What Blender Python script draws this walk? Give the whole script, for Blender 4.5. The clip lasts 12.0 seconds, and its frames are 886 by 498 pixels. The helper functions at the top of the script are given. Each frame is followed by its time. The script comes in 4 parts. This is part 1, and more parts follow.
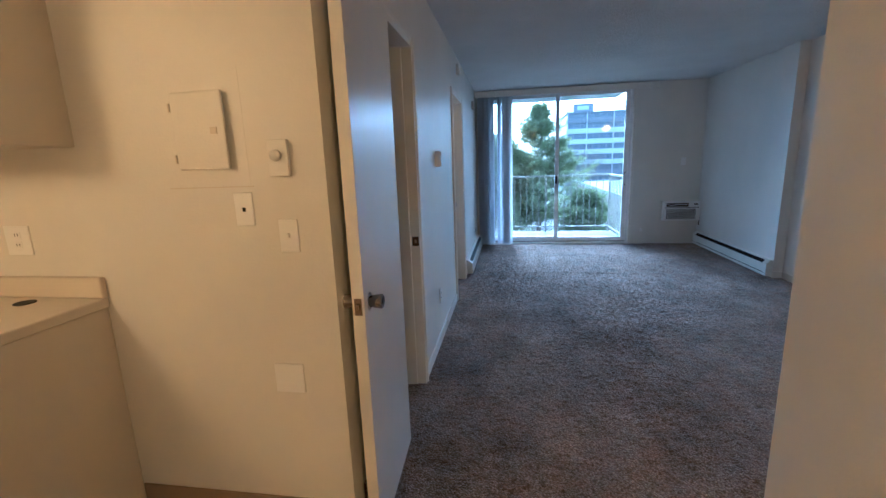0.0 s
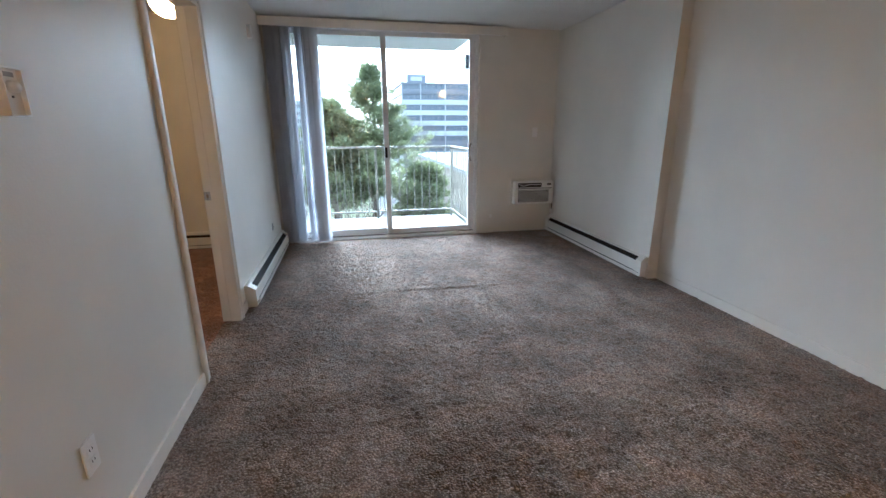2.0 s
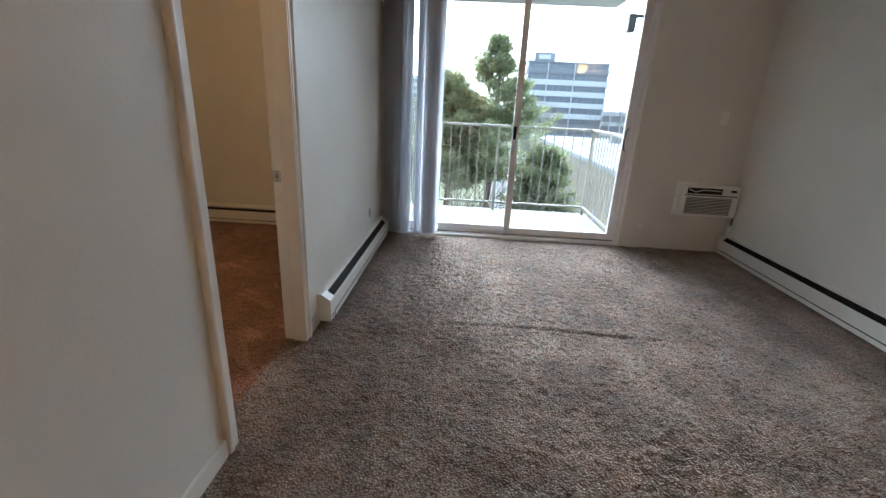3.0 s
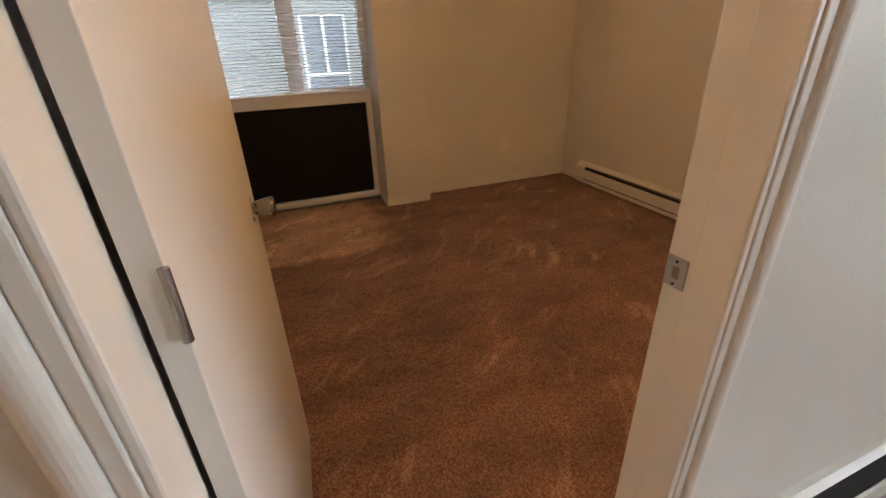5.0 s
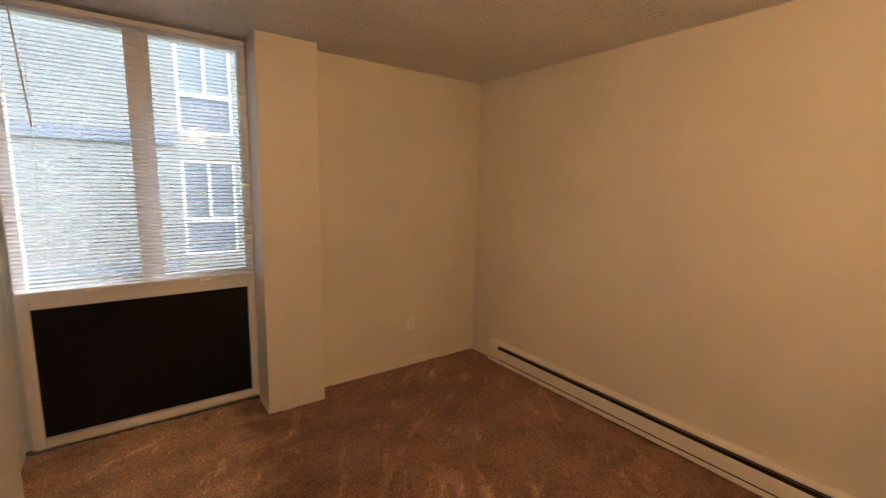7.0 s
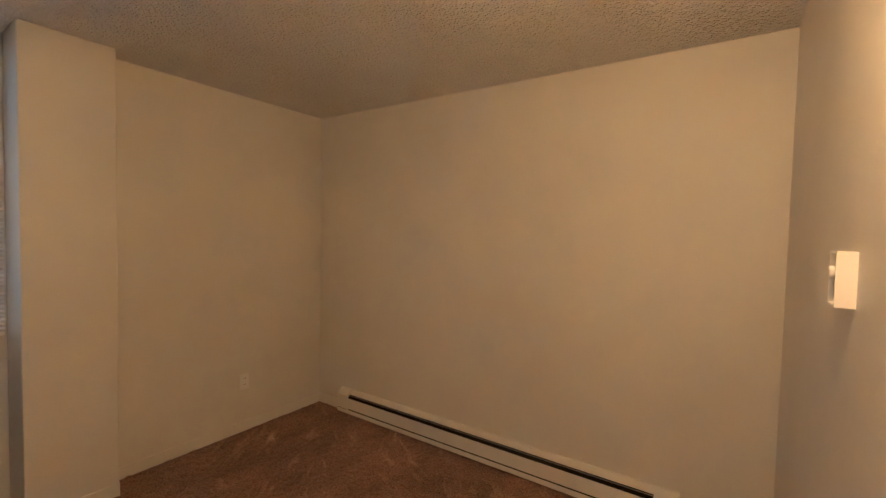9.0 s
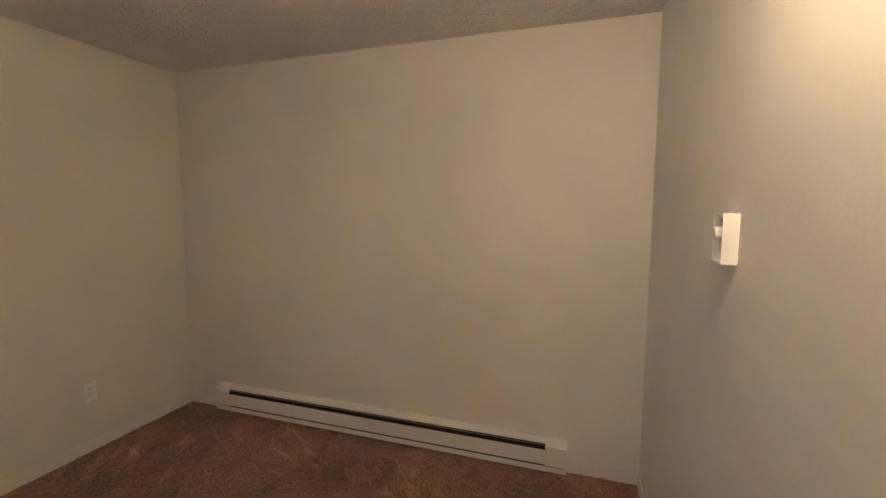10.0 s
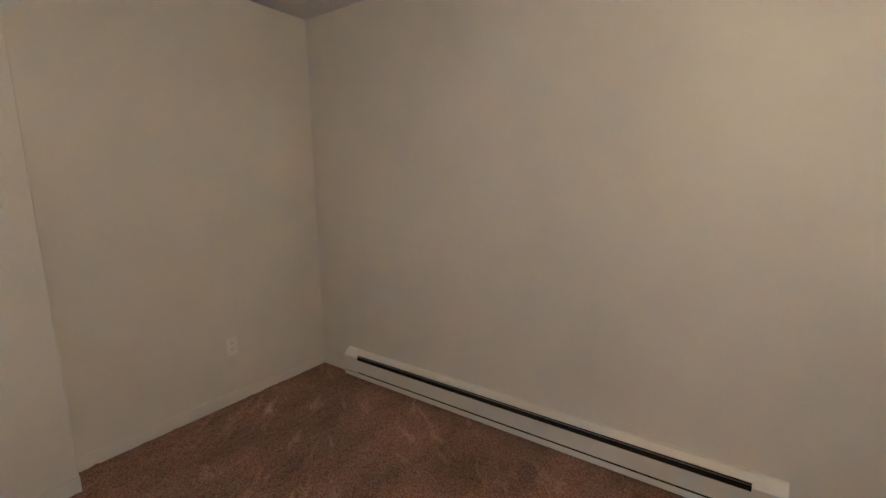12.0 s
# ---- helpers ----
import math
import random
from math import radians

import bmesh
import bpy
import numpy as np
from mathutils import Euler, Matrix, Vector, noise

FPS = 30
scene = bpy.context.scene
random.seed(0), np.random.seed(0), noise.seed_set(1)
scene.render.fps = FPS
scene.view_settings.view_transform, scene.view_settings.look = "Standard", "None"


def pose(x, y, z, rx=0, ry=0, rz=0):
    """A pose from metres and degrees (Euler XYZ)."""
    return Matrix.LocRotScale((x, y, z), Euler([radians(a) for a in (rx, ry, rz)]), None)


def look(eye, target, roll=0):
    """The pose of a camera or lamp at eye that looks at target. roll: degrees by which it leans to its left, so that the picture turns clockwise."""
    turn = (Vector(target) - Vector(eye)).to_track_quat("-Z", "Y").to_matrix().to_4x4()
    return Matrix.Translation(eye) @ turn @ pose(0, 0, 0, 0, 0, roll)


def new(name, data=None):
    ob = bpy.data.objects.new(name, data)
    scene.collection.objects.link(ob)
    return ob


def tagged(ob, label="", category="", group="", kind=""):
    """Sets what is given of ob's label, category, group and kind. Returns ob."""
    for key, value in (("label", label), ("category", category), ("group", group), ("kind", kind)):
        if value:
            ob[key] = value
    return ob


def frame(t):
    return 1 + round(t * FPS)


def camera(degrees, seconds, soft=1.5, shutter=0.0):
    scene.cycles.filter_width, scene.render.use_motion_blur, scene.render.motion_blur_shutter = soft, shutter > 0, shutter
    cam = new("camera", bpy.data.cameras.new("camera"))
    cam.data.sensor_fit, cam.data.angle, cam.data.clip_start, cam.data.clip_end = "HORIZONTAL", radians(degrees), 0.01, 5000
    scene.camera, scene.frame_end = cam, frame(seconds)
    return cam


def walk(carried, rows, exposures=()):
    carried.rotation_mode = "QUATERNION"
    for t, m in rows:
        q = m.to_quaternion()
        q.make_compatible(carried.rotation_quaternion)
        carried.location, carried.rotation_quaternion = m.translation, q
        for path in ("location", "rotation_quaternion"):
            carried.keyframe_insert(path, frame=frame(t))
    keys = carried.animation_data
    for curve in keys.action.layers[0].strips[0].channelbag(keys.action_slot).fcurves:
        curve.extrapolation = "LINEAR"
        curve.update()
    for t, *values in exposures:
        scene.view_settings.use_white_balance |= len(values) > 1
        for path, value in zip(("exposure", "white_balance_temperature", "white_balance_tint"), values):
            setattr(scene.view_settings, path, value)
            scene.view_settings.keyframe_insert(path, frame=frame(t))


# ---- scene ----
cam = camera(92.2, 12.0)
PATH = [
    (0, (-0.05, 0.573, 1.39), (-0.365, 2.507, 0.989), -2.1),
    (0.5, (0.037, 0.989, 1.352), (0.049, 2.943, 0.927), -1.5),
    (1, (0.105, 1.476, 1.351), (0.411, 3.402, 0.907), -1.5),
    (1.5, (0.2, 1.933, 1.36), (0.397, 3.872, 0.914), -2.1),
    (2, (0.232, 2.451, 1.32), (0.636, 4.333, 0.774), -0.2),
    (2.5, (0.276, 2.974, 1.317), (0.438, 4.878, 0.728), 0.8),
    (3, (0.209, 3.475, 1.263), (0.134, 5.368, 0.622), 2.9),
    (3.4, (0.219, 3.877, 1.348), (-0.101, 5.721, 0.643), 2.0),
    (3.5, (0.226, 3.973, 1.356), (-0.215, 5.794, 0.658), 1.2),
    (3.7, (0.242, 4.169, 1.351), (-0.575, 5.86, 0.662), -1.0),
    (5.3, (-0.412, 4.959, 1.252), (-2.097, 5.563, 0.361), -1.9),
    (5.5, (-0.514, 4.986, 1.257), (-2.185, 5.693, 0.416), -0.9),
    (6, (-0.738, 5.038, 1.384), (-2.32, 6.105, 0.785), 0.9),
    (6.5, (-0.838, 5.056, 1.543), (-2.45, 6.17, 1.144), 1.9),
    (6.7, (-0.83, 5.087, 1.555), (-2.453, 6.201, 1.205), 1.4),
    (8.5, (-0.889, 5.068, 1.562), (-2.209, 6.569, 1.499), 1.6),
    (8.9, (-0.882, 5.188, 1.503), (-2.089, 6.781, 1.437), 1.5),
    (9, (-0.912, 5.192, 1.504), (-2.03, 6.848, 1.423), 1.3),
    (9.5, (-1.0, 5.239, 1.497), (-1.741, 7.089, 1.34), 0.7),
    (10, (-1.027, 5.258, 1.495), (-1.651, 7.147, 1.298), 0.2),
    (10.5, (-1.047, 5.257, 1.49), (-1.655, 7.15, 1.274), -0.0),
    (11, (-1.089, 5.265, 1.474), (-1.774, 7.128, 1.235), -0.4),
    (11.5, (-1.206, 5.342, 1.438), (-2.032, 7.138, 1.136), -0.8),
    (12, (-1.324, 5.647, 1.393), (-2.454, 7.263, 1.06), -0.5),
]
EXPO = [
    (0.0, 2.72, 3750, -1),
    (0.6, 2.86, 4050, 0),
    (1.2, 2.96, 4480, 2),
    (2.0, 2.96, 4850, 3),
    (3.0, 2.68, 5250, 4),
    (3.7, 2.3, 5300, 4),
    (5.3, 3.5, 6050, 12),
    (6.5, 3.66, 6050, 12),
    (8.5, 3.5, 5900, 10),
    (9.2, 3.56, 5100, 8),
    (10.0, 3.58, 4250, 3),
    (11.2, 3.48, 4000, 0),
    (12.0, 3.7, 3900, 0),
]
walk(cam, [(t, look(eye, to, lean)) for t, eye, to, lean in PATH], EXPO)
SKY = 0.15                      # sky strength
LAMP_BED, LAMP_KIT, LAMP_HALL, LAMP_DINE = 6.5, 6.6, 7.6, 6.0
BLIND_TILT = 16.0
# ---------------------------------------------------------------- light
def socket(node, name, value):
    node.inputs[name].default_value = value


world = bpy.data.worlds.new("overcast_sky")
scene.world = world
world.use_nodes = True
wn, wl = world.node_tree.nodes, world.node_tree.links
sky = wn.new("ShaderNodeTexSky")
sky.sky_type = "NISHITA"
sky.sun_disc = False
sky.sun_elevation, sky.sun_rotation = radians(36), radians(-10)
sky.air_density, sky.dust_density, sky.ozone_density = 1.0, 4.0, 1.0
grey = wn.new("ShaderNodeHueSaturation")
socket(grey, "Saturation", 0.32)
wl.new(sky.outputs[0], grey.inputs["Color"])
wl.new(grey.outputs[0], wn["Background"].inputs[0])
socket(wn["Background"], 1, SKY)
sun = new("sun", bpy.data.lights.new("sun", "SUN"))
sun.data.energy, sun.data.angle, sun.data.color = 1.0, radians(70), (1.0, 0.98, 0.95)
sun.matrix_world = look((0, 0, 30), (12 * math.sin(radians(10)), -12 * math.cos(radians(10)), 30 - 12 * math.tan(radians(36))))


# ---------------------------------------------------------------- materials
def material(name, colour, rough=0.6, metal=0.0, spec=0.5):
    m = bpy.data.materials.new(name)
    m.use_nodes = True
    b = m.node_tree.nodes["Principled BSDF"]
    socket(b, "Base Color", (*colour, 1))
    socket(b, "Roughness", rough)
    socket(b, "Metallic", metal)
    socket(b, "Specular IOR Level", spec)
    return m


def noise_tex(m, scale, detail=4.0, rough=0.55, stretch=(1, 1, 1)):
    n, l = m.node_tree.nodes, m.node_tree.links
    co = n.new("ShaderNodeTexCoord")
    mp = n.new("ShaderNodeMapping")
    mp.inputs["Scale"].default_value = stretch
    tx = n.new("ShaderNodeTexNoise")
    socket(tx, "Scale", scale), socket(tx, "Detail", detail), socket(tx, "Roughness", rough)
    l.new(co.outputs["Object"], mp.inputs[0])
    l.new(mp.outputs[0], tx.inputs["Vector"])
    return tx.outputs["Fac"]


def ramp(m, fac, stops):
    n, l = m.node_tree.nodes, m.node_tree.links
    r = n.new("ShaderNodeValToRGB")
    while len(r.color_ramp.elements) < len(stops):
        r.color_ramp.elements.new(0.5)
    for e, (p, c) in zip(r.color_ramp.elements, stops):
        e.position, e.color = p, (*c, 1)
    l.new(fac, r.inputs[0])
    return r.outputs[0]


def mixed(m, kind, fac, a, b):
    n, l = m.node_tree.nodes, m.node_tree.links
    x = n.new("ShaderNodeMix")
    x.data_type, x.blend_type = "RGBA", kind
    for key, v in ((0, fac), (6, a), (7, b)):
        if hasattr(v, "is_linked"):
            l.new(v, x.inputs[key])
        else:
            x.inputs[key].default_value = v
    return x.outputs[2]


def bump(m, height, strength=0.3, dist=0.01, after=None):
    n, l = m.node_tree.nodes, m.node_tree.links
    b = n.new("ShaderNodeBump")
    socket(b, "Strength", strength), socket(b, "Distance", dist)
    l.new(height, b.inputs["Height"])
    if after is not None:
        l.new(after, b.inputs["Normal"])
    l.new(b.outputs[0], n["Principled BSDF"].inputs["Normal"])
    return b.outputs[0]


def paint(name, colour, rough, worn=0.06, grain=160.0, relief=0.12, spec=0.4, patch=1.3):
    """Painted surface: faint blotches, fine roller grain."""
    m = material(name, colour, rough, spec=spec)
    lo = tuple(c * (1 - worn) for c in colour)
    hi = tuple(min(1, c * (1 + worn * 0.6)) for c in colour)
    big = noise_tex(m, patch, 5)
    c = ramp(m, big, ((0.3, lo), (0.7, hi)))
    l = m.node_tree.links
    b = m.node_tree.nodes["Principled BSDF"]
    l.new(c, b.inputs["Base Color"])
    if relief:
        bump(m, noise_tex(m, grain, 3), relief, 0.003)
    return m


WALL = paint("wall_paint_cream", (0.77, 0.745, 0.68), 0.42, 0.07, 95.0, 0.30)
TRIM = paint("trim_enamel_white", (0.79, 0.765, 0.70), 0.33, 0.04, 60.0, 0.05, 0.5, 4.0)
DOORP = paint("door_enamel", (0.77, 0.75, 0.70), 0.30, 0.03, 40.0, 0.06, 0.5, 3.0)
WINW = paint("window_vinyl_white", (0.82, 0.82, 0.82), 0.4, 0.03, 60.0, 0.0)
HEATP = paint("heater_enamel", (0.79, 0.77, 0.71), 0.32, 0.05, 30.0, 0.03, 0.5, 6.0)
PLAST = paint("white_plastic", (0.87, 0.86, 0.83), 0.38, 0.03, 80.0, 0.0)
LAMIN = paint("cream_laminate", (0.68, 0.62, 0.51), 0.35, 0.05, 90.0, 0.02)
CABP = paint("cabinet_cream", (0.69, 0.63, 0.52), 0.42, 0.05, 60.0, 0.04)
COVE = paint("vinyl_cove_tan", (0.30, 0.22, 0.15), 0.5, 0.12, 60.0, 0.0)
BLACK = paint("black_panel_matt", (0.006, 0.0055, 0.006), 0.6, 0.2, 200.0, 0.02, 0.2)
# near-black for the shade inside the heater slots, and for the end cap seams
SLOT = material("heater_slot_shade_and_seam", (0.014, 0.010, 0.008), 0.7, 0.0, 0.1)
FIN = material("heater_fin_metal", (0.35, 0.34, 0.33), 0.4, 0.9)
STEEL = material("brushed_nickel", (0.34, 0.32, 0.30), 0.13, 1.0)
GALV = material("galvanised_plate", (0.50, 0.51, 0.53), 0.42, 1.0)
BRONZE = material("aged_bronze", (0.09, 0.065, 0.05), 0.45, 0.8)
DARK = material("dark_plastic", (0.012, 0.012, 0.013), 0.5, 0.0, 0.3)
GRILL = material("grille_grey", (0.33, 0.33, 0.33), 0.5)
VANE = paint("vinyl_vane_grey", (0.66, 0.66, 0.68), 0.33, 0.08, 30.0, 0.0, 0.5, 3.0)
SLAT = paint("thin_slat_white", (0.84, 0.84, 0.83), 0.4, 0.02, 30.0, 0.0)
_n, _l = SLAT.node_tree.nodes, SLAT.node_tree.links
_tr = _n.new("ShaderNodeBsdfTranslucent")
_tr.inputs[0].default_value = (0.92, 0.92, 0.94, 1)
_ms = _n.new("ShaderNodeMixShader")
_ms.inputs[0].default_value = 0.6
_l.new(_n["Principled BSDF"].outputs[0], _ms.inputs[1]), _l.new(_tr.outputs[0], _ms.inputs[2])
_l.new(_ms.outputs[0], _n["Material Output"].inputs[0])
_n, _l = VANE.node_tree.nodes, VANE.node_tree.links
_tr = _n.new("ShaderNodeBsdfTranslucent")
_tr.inputs[0].default_value = (0.64, 0.67, 0.72, 1)
_ms = _n.new("ShaderNodeMixShader")
_ms.inputs[0].default_value = 0.35
_l.new(_n["Principled BSDF"].outputs[0], _ms.inputs[1]), _l.new(_tr.outputs[0], _ms.inputs[2])
_l.new(_ms.outputs[0], _n["Material Output"].inputs[0])
RAILP = paint("railing_enamel_beige", (0.25, 0.235, 0.20), 0.45, 0.08, 40.0, 0.0, 0.5, 8.0)
CONC = paint("balcony_paint_grey", (0.10, 0.107, 0.114), 0.6, 0.12, 50.0, 0.15, 0.4, 2.5)
SOFFIT = paint("soffit_paint", (0.45, 0.45, 0.45), 0.7, 0.08, 60.0, 0.1)
STUCCO = paint("facade_stucco_pale", (0.215, 0.22, 0.215), 0.8, 0.1, 40.0, 0.2, 0.3, 0.6)
FACGR = paint("facade_grey_panel", (0.16, 0.18, 0.22), 0.55, 0.1, 40.0, 0.0)
OFFW = paint("office_spandrel_white", (0.62, 0.63, 0.64), 0.6, 0.08, 2.0, 0.0, 0.4, 0.1)
OFFG = material("office_band_glass", (0.15, 0.17, 0.20), 0.18, 0.0, 0.8)
OFFD = paint("office_dark_cladding", (0.24, 0.25, 0.275), 0.5, 0.1, 2.0, 0.0, 0.4, 0.1)
STORE = paint("store_block_beige", (0.165, 0.138, 0.105), 0.8, 0.1, 3.0, 0.0, 0.3, 0.3)
ROOFG = paint("flat_roof_membrane", (0.20, 0.215, 0.23), 0.7, 0.15, 1.0, 0.0, 0.3, 0.15)
TARMAC = paint("asphalt", (0.06, 0.06, 0.062), 0.85, 0.25, 6.0, 0.0, 0.3, 0.08)
GRASS = paint("winter_lawn", (0.10, 0.11, 0.05), 0.9, 0.35, 4.0, 0.0, 0.2, 0.2)
LINE = paint("road_line_white", (0.7, 0.7, 0.68), 0.7, 0.15, 3.0, 0.0)
BARK = paint("conifer_bark", (0.12, 0.085, 0.06), 0.9, 0.3, 20.0, 0.5, 0.2, 6.0)
TWIG = paint("bare_twig_bark", (0.21, 0.17, 0.14), 0.85, 0.25, 20.0, 0.0, 0.2, 6.0)

needles = material("conifer_needles", (0.07, 0.11, 0.045), 0.7, 0, 0.3)
_n, _l = needles.node_tree.nodes, needles.node_tree.links
_geo = _n.new("ShaderNodeNewGeometry")
_l.new(ramp(needles, _geo.outputs["Random Per Island"], ((0.0, (0.13, 0.16, 0.10)), (0.55, (0.21, 0.235, 0.14)), (1.0, (0.31, 0.29, 0.18)))),
       _n["Principled BSDF"].inputs["Base Color"])

_tr = _n.new("ShaderNodeBsdfTranslucent")
_tr.inputs[0].default_value = (0.34, 0.38, 0.18, 1)
_ms = _n.new("ShaderNodeMixShader")
_ms.inputs[0].default_value = 0.4
_l.new(_n["Principled BSDF"].outputs[0], _ms.inputs[1]), _l.new(_tr.outputs[0], _ms.inputs[2])
_l.new(_ms.outputs[0], _n["Material Output"].inputs[0])

popcorn = material("popcorn_ceiling", (0.66, 0.64, 0.60), 0.85, 0, 0.2)
_n, _l = popcorn.node_tree.nodes, popcorn.node_tree.links
_co = _n.new("ShaderNodeTexCoord")
_vo = _n.new("ShaderNodeTexVoronoi")
socket(_vo, "Scale", 75.0)
_l.new(_co.outputs["Object"], _vo.inputs["Vector"])
_mp = _n.new("ShaderNodeMapRange")
socket(_mp, "From Min", 0.0), socket(_mp, "From Max", 0.6), socket(_mp, "To Min", 1.0), socket(_mp, "To Max", 0.0)
_l.new(_vo.outputs["Distance"], _mp.inputs["Value"])
_nb = bump(popcorn, _mp.outputs[0], 0.95, 0.010)
bump(popcorn, noise_tex(popcorn, 34, 4), 0.7, 0.018, _nb)
_l.new(ramp(popcorn, noise_tex(popcorn, 2.2, 5), ((0.3, (0.80, 0.79, 0.765)), (0.7, (0.86, 0.85, 0.83)))), _n["Principled BSDF"].inputs["Base Color"])

def carpet_material(name, dark, mid, light, soil, streak, cells, gaps, tint, stroke=(0.24, 0.85), often=1.25, edge=0.15, begin=0.54, patch=False):
    """Cut pile: tufts with dark gaps, pile lying two ways, soil, vacuum strokes; patch paints in window light."""
    m = material(name, mid, 0.95, 0, 0.1)
    n, l = m.node_tree.nodes, m.node_tree.links
    co = n.new("ShaderNodeTexCoord")
    vo = n.new("ShaderNodeTexVoronoi")
    socket(vo, "Scale", cells), socket(vo, "Randomness", 1.0)
    l.new(co.outputs["Object"], vo.inputs["Vector"])
    gap = ramp(m, vo.outputs["Distance"], ((0.12, (1.12, 1.12, 1.12)), (0.66, (gaps, gaps * 0.97, gaps * 0.94))))
    tuft = ramp(m, noise_tex(m, cells * 0.78, 4, 0.75), ((0.33, dark), (0.52, mid), (0.70, light)))
    lie = ramp(m, noise_tex(m, 4.5, 5, 0.62, (1.0, 0.5, 1.0)), ((0.38, (0.70, 0.69, 0.68)), (0.60, (1.06, 1.06, 1.06))))
    dirt = ramp(m, noise_tex(m, 1.0, 4, 0.55), ((0.36, soil), (0.56, (1.0, 1.0, 1.0))))
    c = mixed(m, "MULTIPLY", 1.0, tuft, gap)
    c = mixed(m, "MULTIPLY", 1.0, c, lie)
    c = mixed(m, "MULTIPLY", 1.0, c, dirt)
    nap = ramp(m, noise_tex(m, 1.9, 3, 0.5, (0.8, 1.25, 1.0)), ((0.455, (0.80, 0.79, 0.78)), (0.535, (1.05, 1.05, 1.05))))
    c = mixed(m, "MULTIPLY", tint * 0.8, c, nap)
    hue = ramp(m, noise_tex(m, 9.0, 3, 0.6), ((0.36, (1.10, 0.98, 0.92)), (0.64, (0.95, 1.0, 1.04))))
    c = mixed(m, "MULTIPLY", tint, c, hue)
    for s, turn in ((streak, 1.05), (streak, 0.6)):
        mp = n.new("ShaderNodeMapping")
        mp.inputs["Rotation"].default_value = (0, 0, turn)
        mp.vector_type = "TEXTURE"
        mp.inputs["Scale"].default_value = (*stroke, 1.0)
        tx = n.new("ShaderNodeTexNoise")
        socket(tx, "Scale", often), socket(tx, "Detail", 5.0), socket(tx, "Roughness", 0.62)
        l.new(co.outputs["Object"], mp.inputs[0]), l.new(mp.outputs[0], tx.inputs["Vector"])
        c = mixed(m, "MULTIPLY", 1.0, c, ramp(m, tx.outputs["Fac"], ((begin, (1, 1, 1)), (begin + edge, s))))
    if patch:                       # window light painted into the pile colour in the bay before the window
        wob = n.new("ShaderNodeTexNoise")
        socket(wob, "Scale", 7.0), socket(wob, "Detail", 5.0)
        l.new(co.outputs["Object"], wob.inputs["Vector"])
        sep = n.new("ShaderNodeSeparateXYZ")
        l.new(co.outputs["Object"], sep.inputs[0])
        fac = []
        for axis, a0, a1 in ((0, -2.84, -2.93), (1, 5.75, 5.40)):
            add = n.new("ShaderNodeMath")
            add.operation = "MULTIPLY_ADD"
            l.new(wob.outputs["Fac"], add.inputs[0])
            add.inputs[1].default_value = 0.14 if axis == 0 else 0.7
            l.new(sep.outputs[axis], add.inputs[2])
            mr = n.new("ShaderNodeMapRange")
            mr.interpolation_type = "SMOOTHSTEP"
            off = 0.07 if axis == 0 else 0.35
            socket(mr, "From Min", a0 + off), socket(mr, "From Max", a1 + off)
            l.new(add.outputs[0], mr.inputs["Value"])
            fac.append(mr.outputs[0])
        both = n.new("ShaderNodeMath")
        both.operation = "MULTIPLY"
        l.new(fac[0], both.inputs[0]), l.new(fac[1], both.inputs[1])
        # brightens the base colour where daylight falls on the floor
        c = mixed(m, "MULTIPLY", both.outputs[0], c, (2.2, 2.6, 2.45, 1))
    b = n["Principled BSDF"]
    l.new(c, b.inputs["Base Color"])
    socket(b, "Sheen Weight", 0.2), socket(b, "Sheen Roughness", 0.5)
    inv = n.new("ShaderNodeMapRange")
    socket(inv, "From Max", 0.7), socket(inv, "To Min", 1.0), socket(inv, "To Max", 0.0)
    l.new(vo.outputs["Distance"], inv.inputs["Value"])
    nb = bump(m, inv.outputs[0], 0.75, 0.010)
    bump(m, noise_tex(m, 150, 3, 0.7), 0.5, 0.006, nb)
    return m


carpet = carpet_material("taupe_cut_pile_carpet", (0.205, 0.155, 0.120), (0.44, 0.352, 0.285), (0.65, 0.555, 0.47), (0.68, 0.63, 0.59), (1.10, 1.10, 1.09), 104.0, 0.52, 1.0)
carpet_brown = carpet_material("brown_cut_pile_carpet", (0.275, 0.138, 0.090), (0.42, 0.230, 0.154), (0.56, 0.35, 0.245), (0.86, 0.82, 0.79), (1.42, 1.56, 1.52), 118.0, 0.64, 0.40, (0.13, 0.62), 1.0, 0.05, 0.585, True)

vinyl = paint("kitchen_vinyl", (0.34, 0.25, 0.17), 0.4, 0.15, 20.0, 0.05, 0.5, 8.0)


def glass(name, tint=(1, 1, 1)):
    m = bpy.data.materials.new(name)
    m.use_nodes = True
    n, l = m.node_tree.nodes, m.node_tree.links
    n.remove(n["Principled BSDF"])
    clear = n.new("ShaderNodeBsdfTransparent")
    clear.inputs[0].default_value = (*tint, 1)
    gloss = n.new("ShaderNodeBsdfGlossy")
    gloss.inputs["Roughness"].default_value = 0.02
    fr = n.new("ShaderNodeFresnel")
    fr.inputs[0].default_value = 1.45
    mx = n.new("ShaderNodeMixShader")
    l.new(fr.outputs[0], mx.inputs[0]), l.new(clear.outputs[0], mx.inputs[1]), l.new(gloss.outputs[0], mx.inputs[2])
    l.new(mx.outputs[0], n["Material Output"].inputs[0])
    return m


GLASS = glass("window_glass", (0.95, 0.97, 0.97))


def glow(name, colour, strength):
    m = material(name, colour, 0.4)
    b = m.node_tree.nodes["Principled BSDF"]
    socket(b, "Emission Color", (*colour, 1)), socket(b, "Emission Strength", strength)
    return m


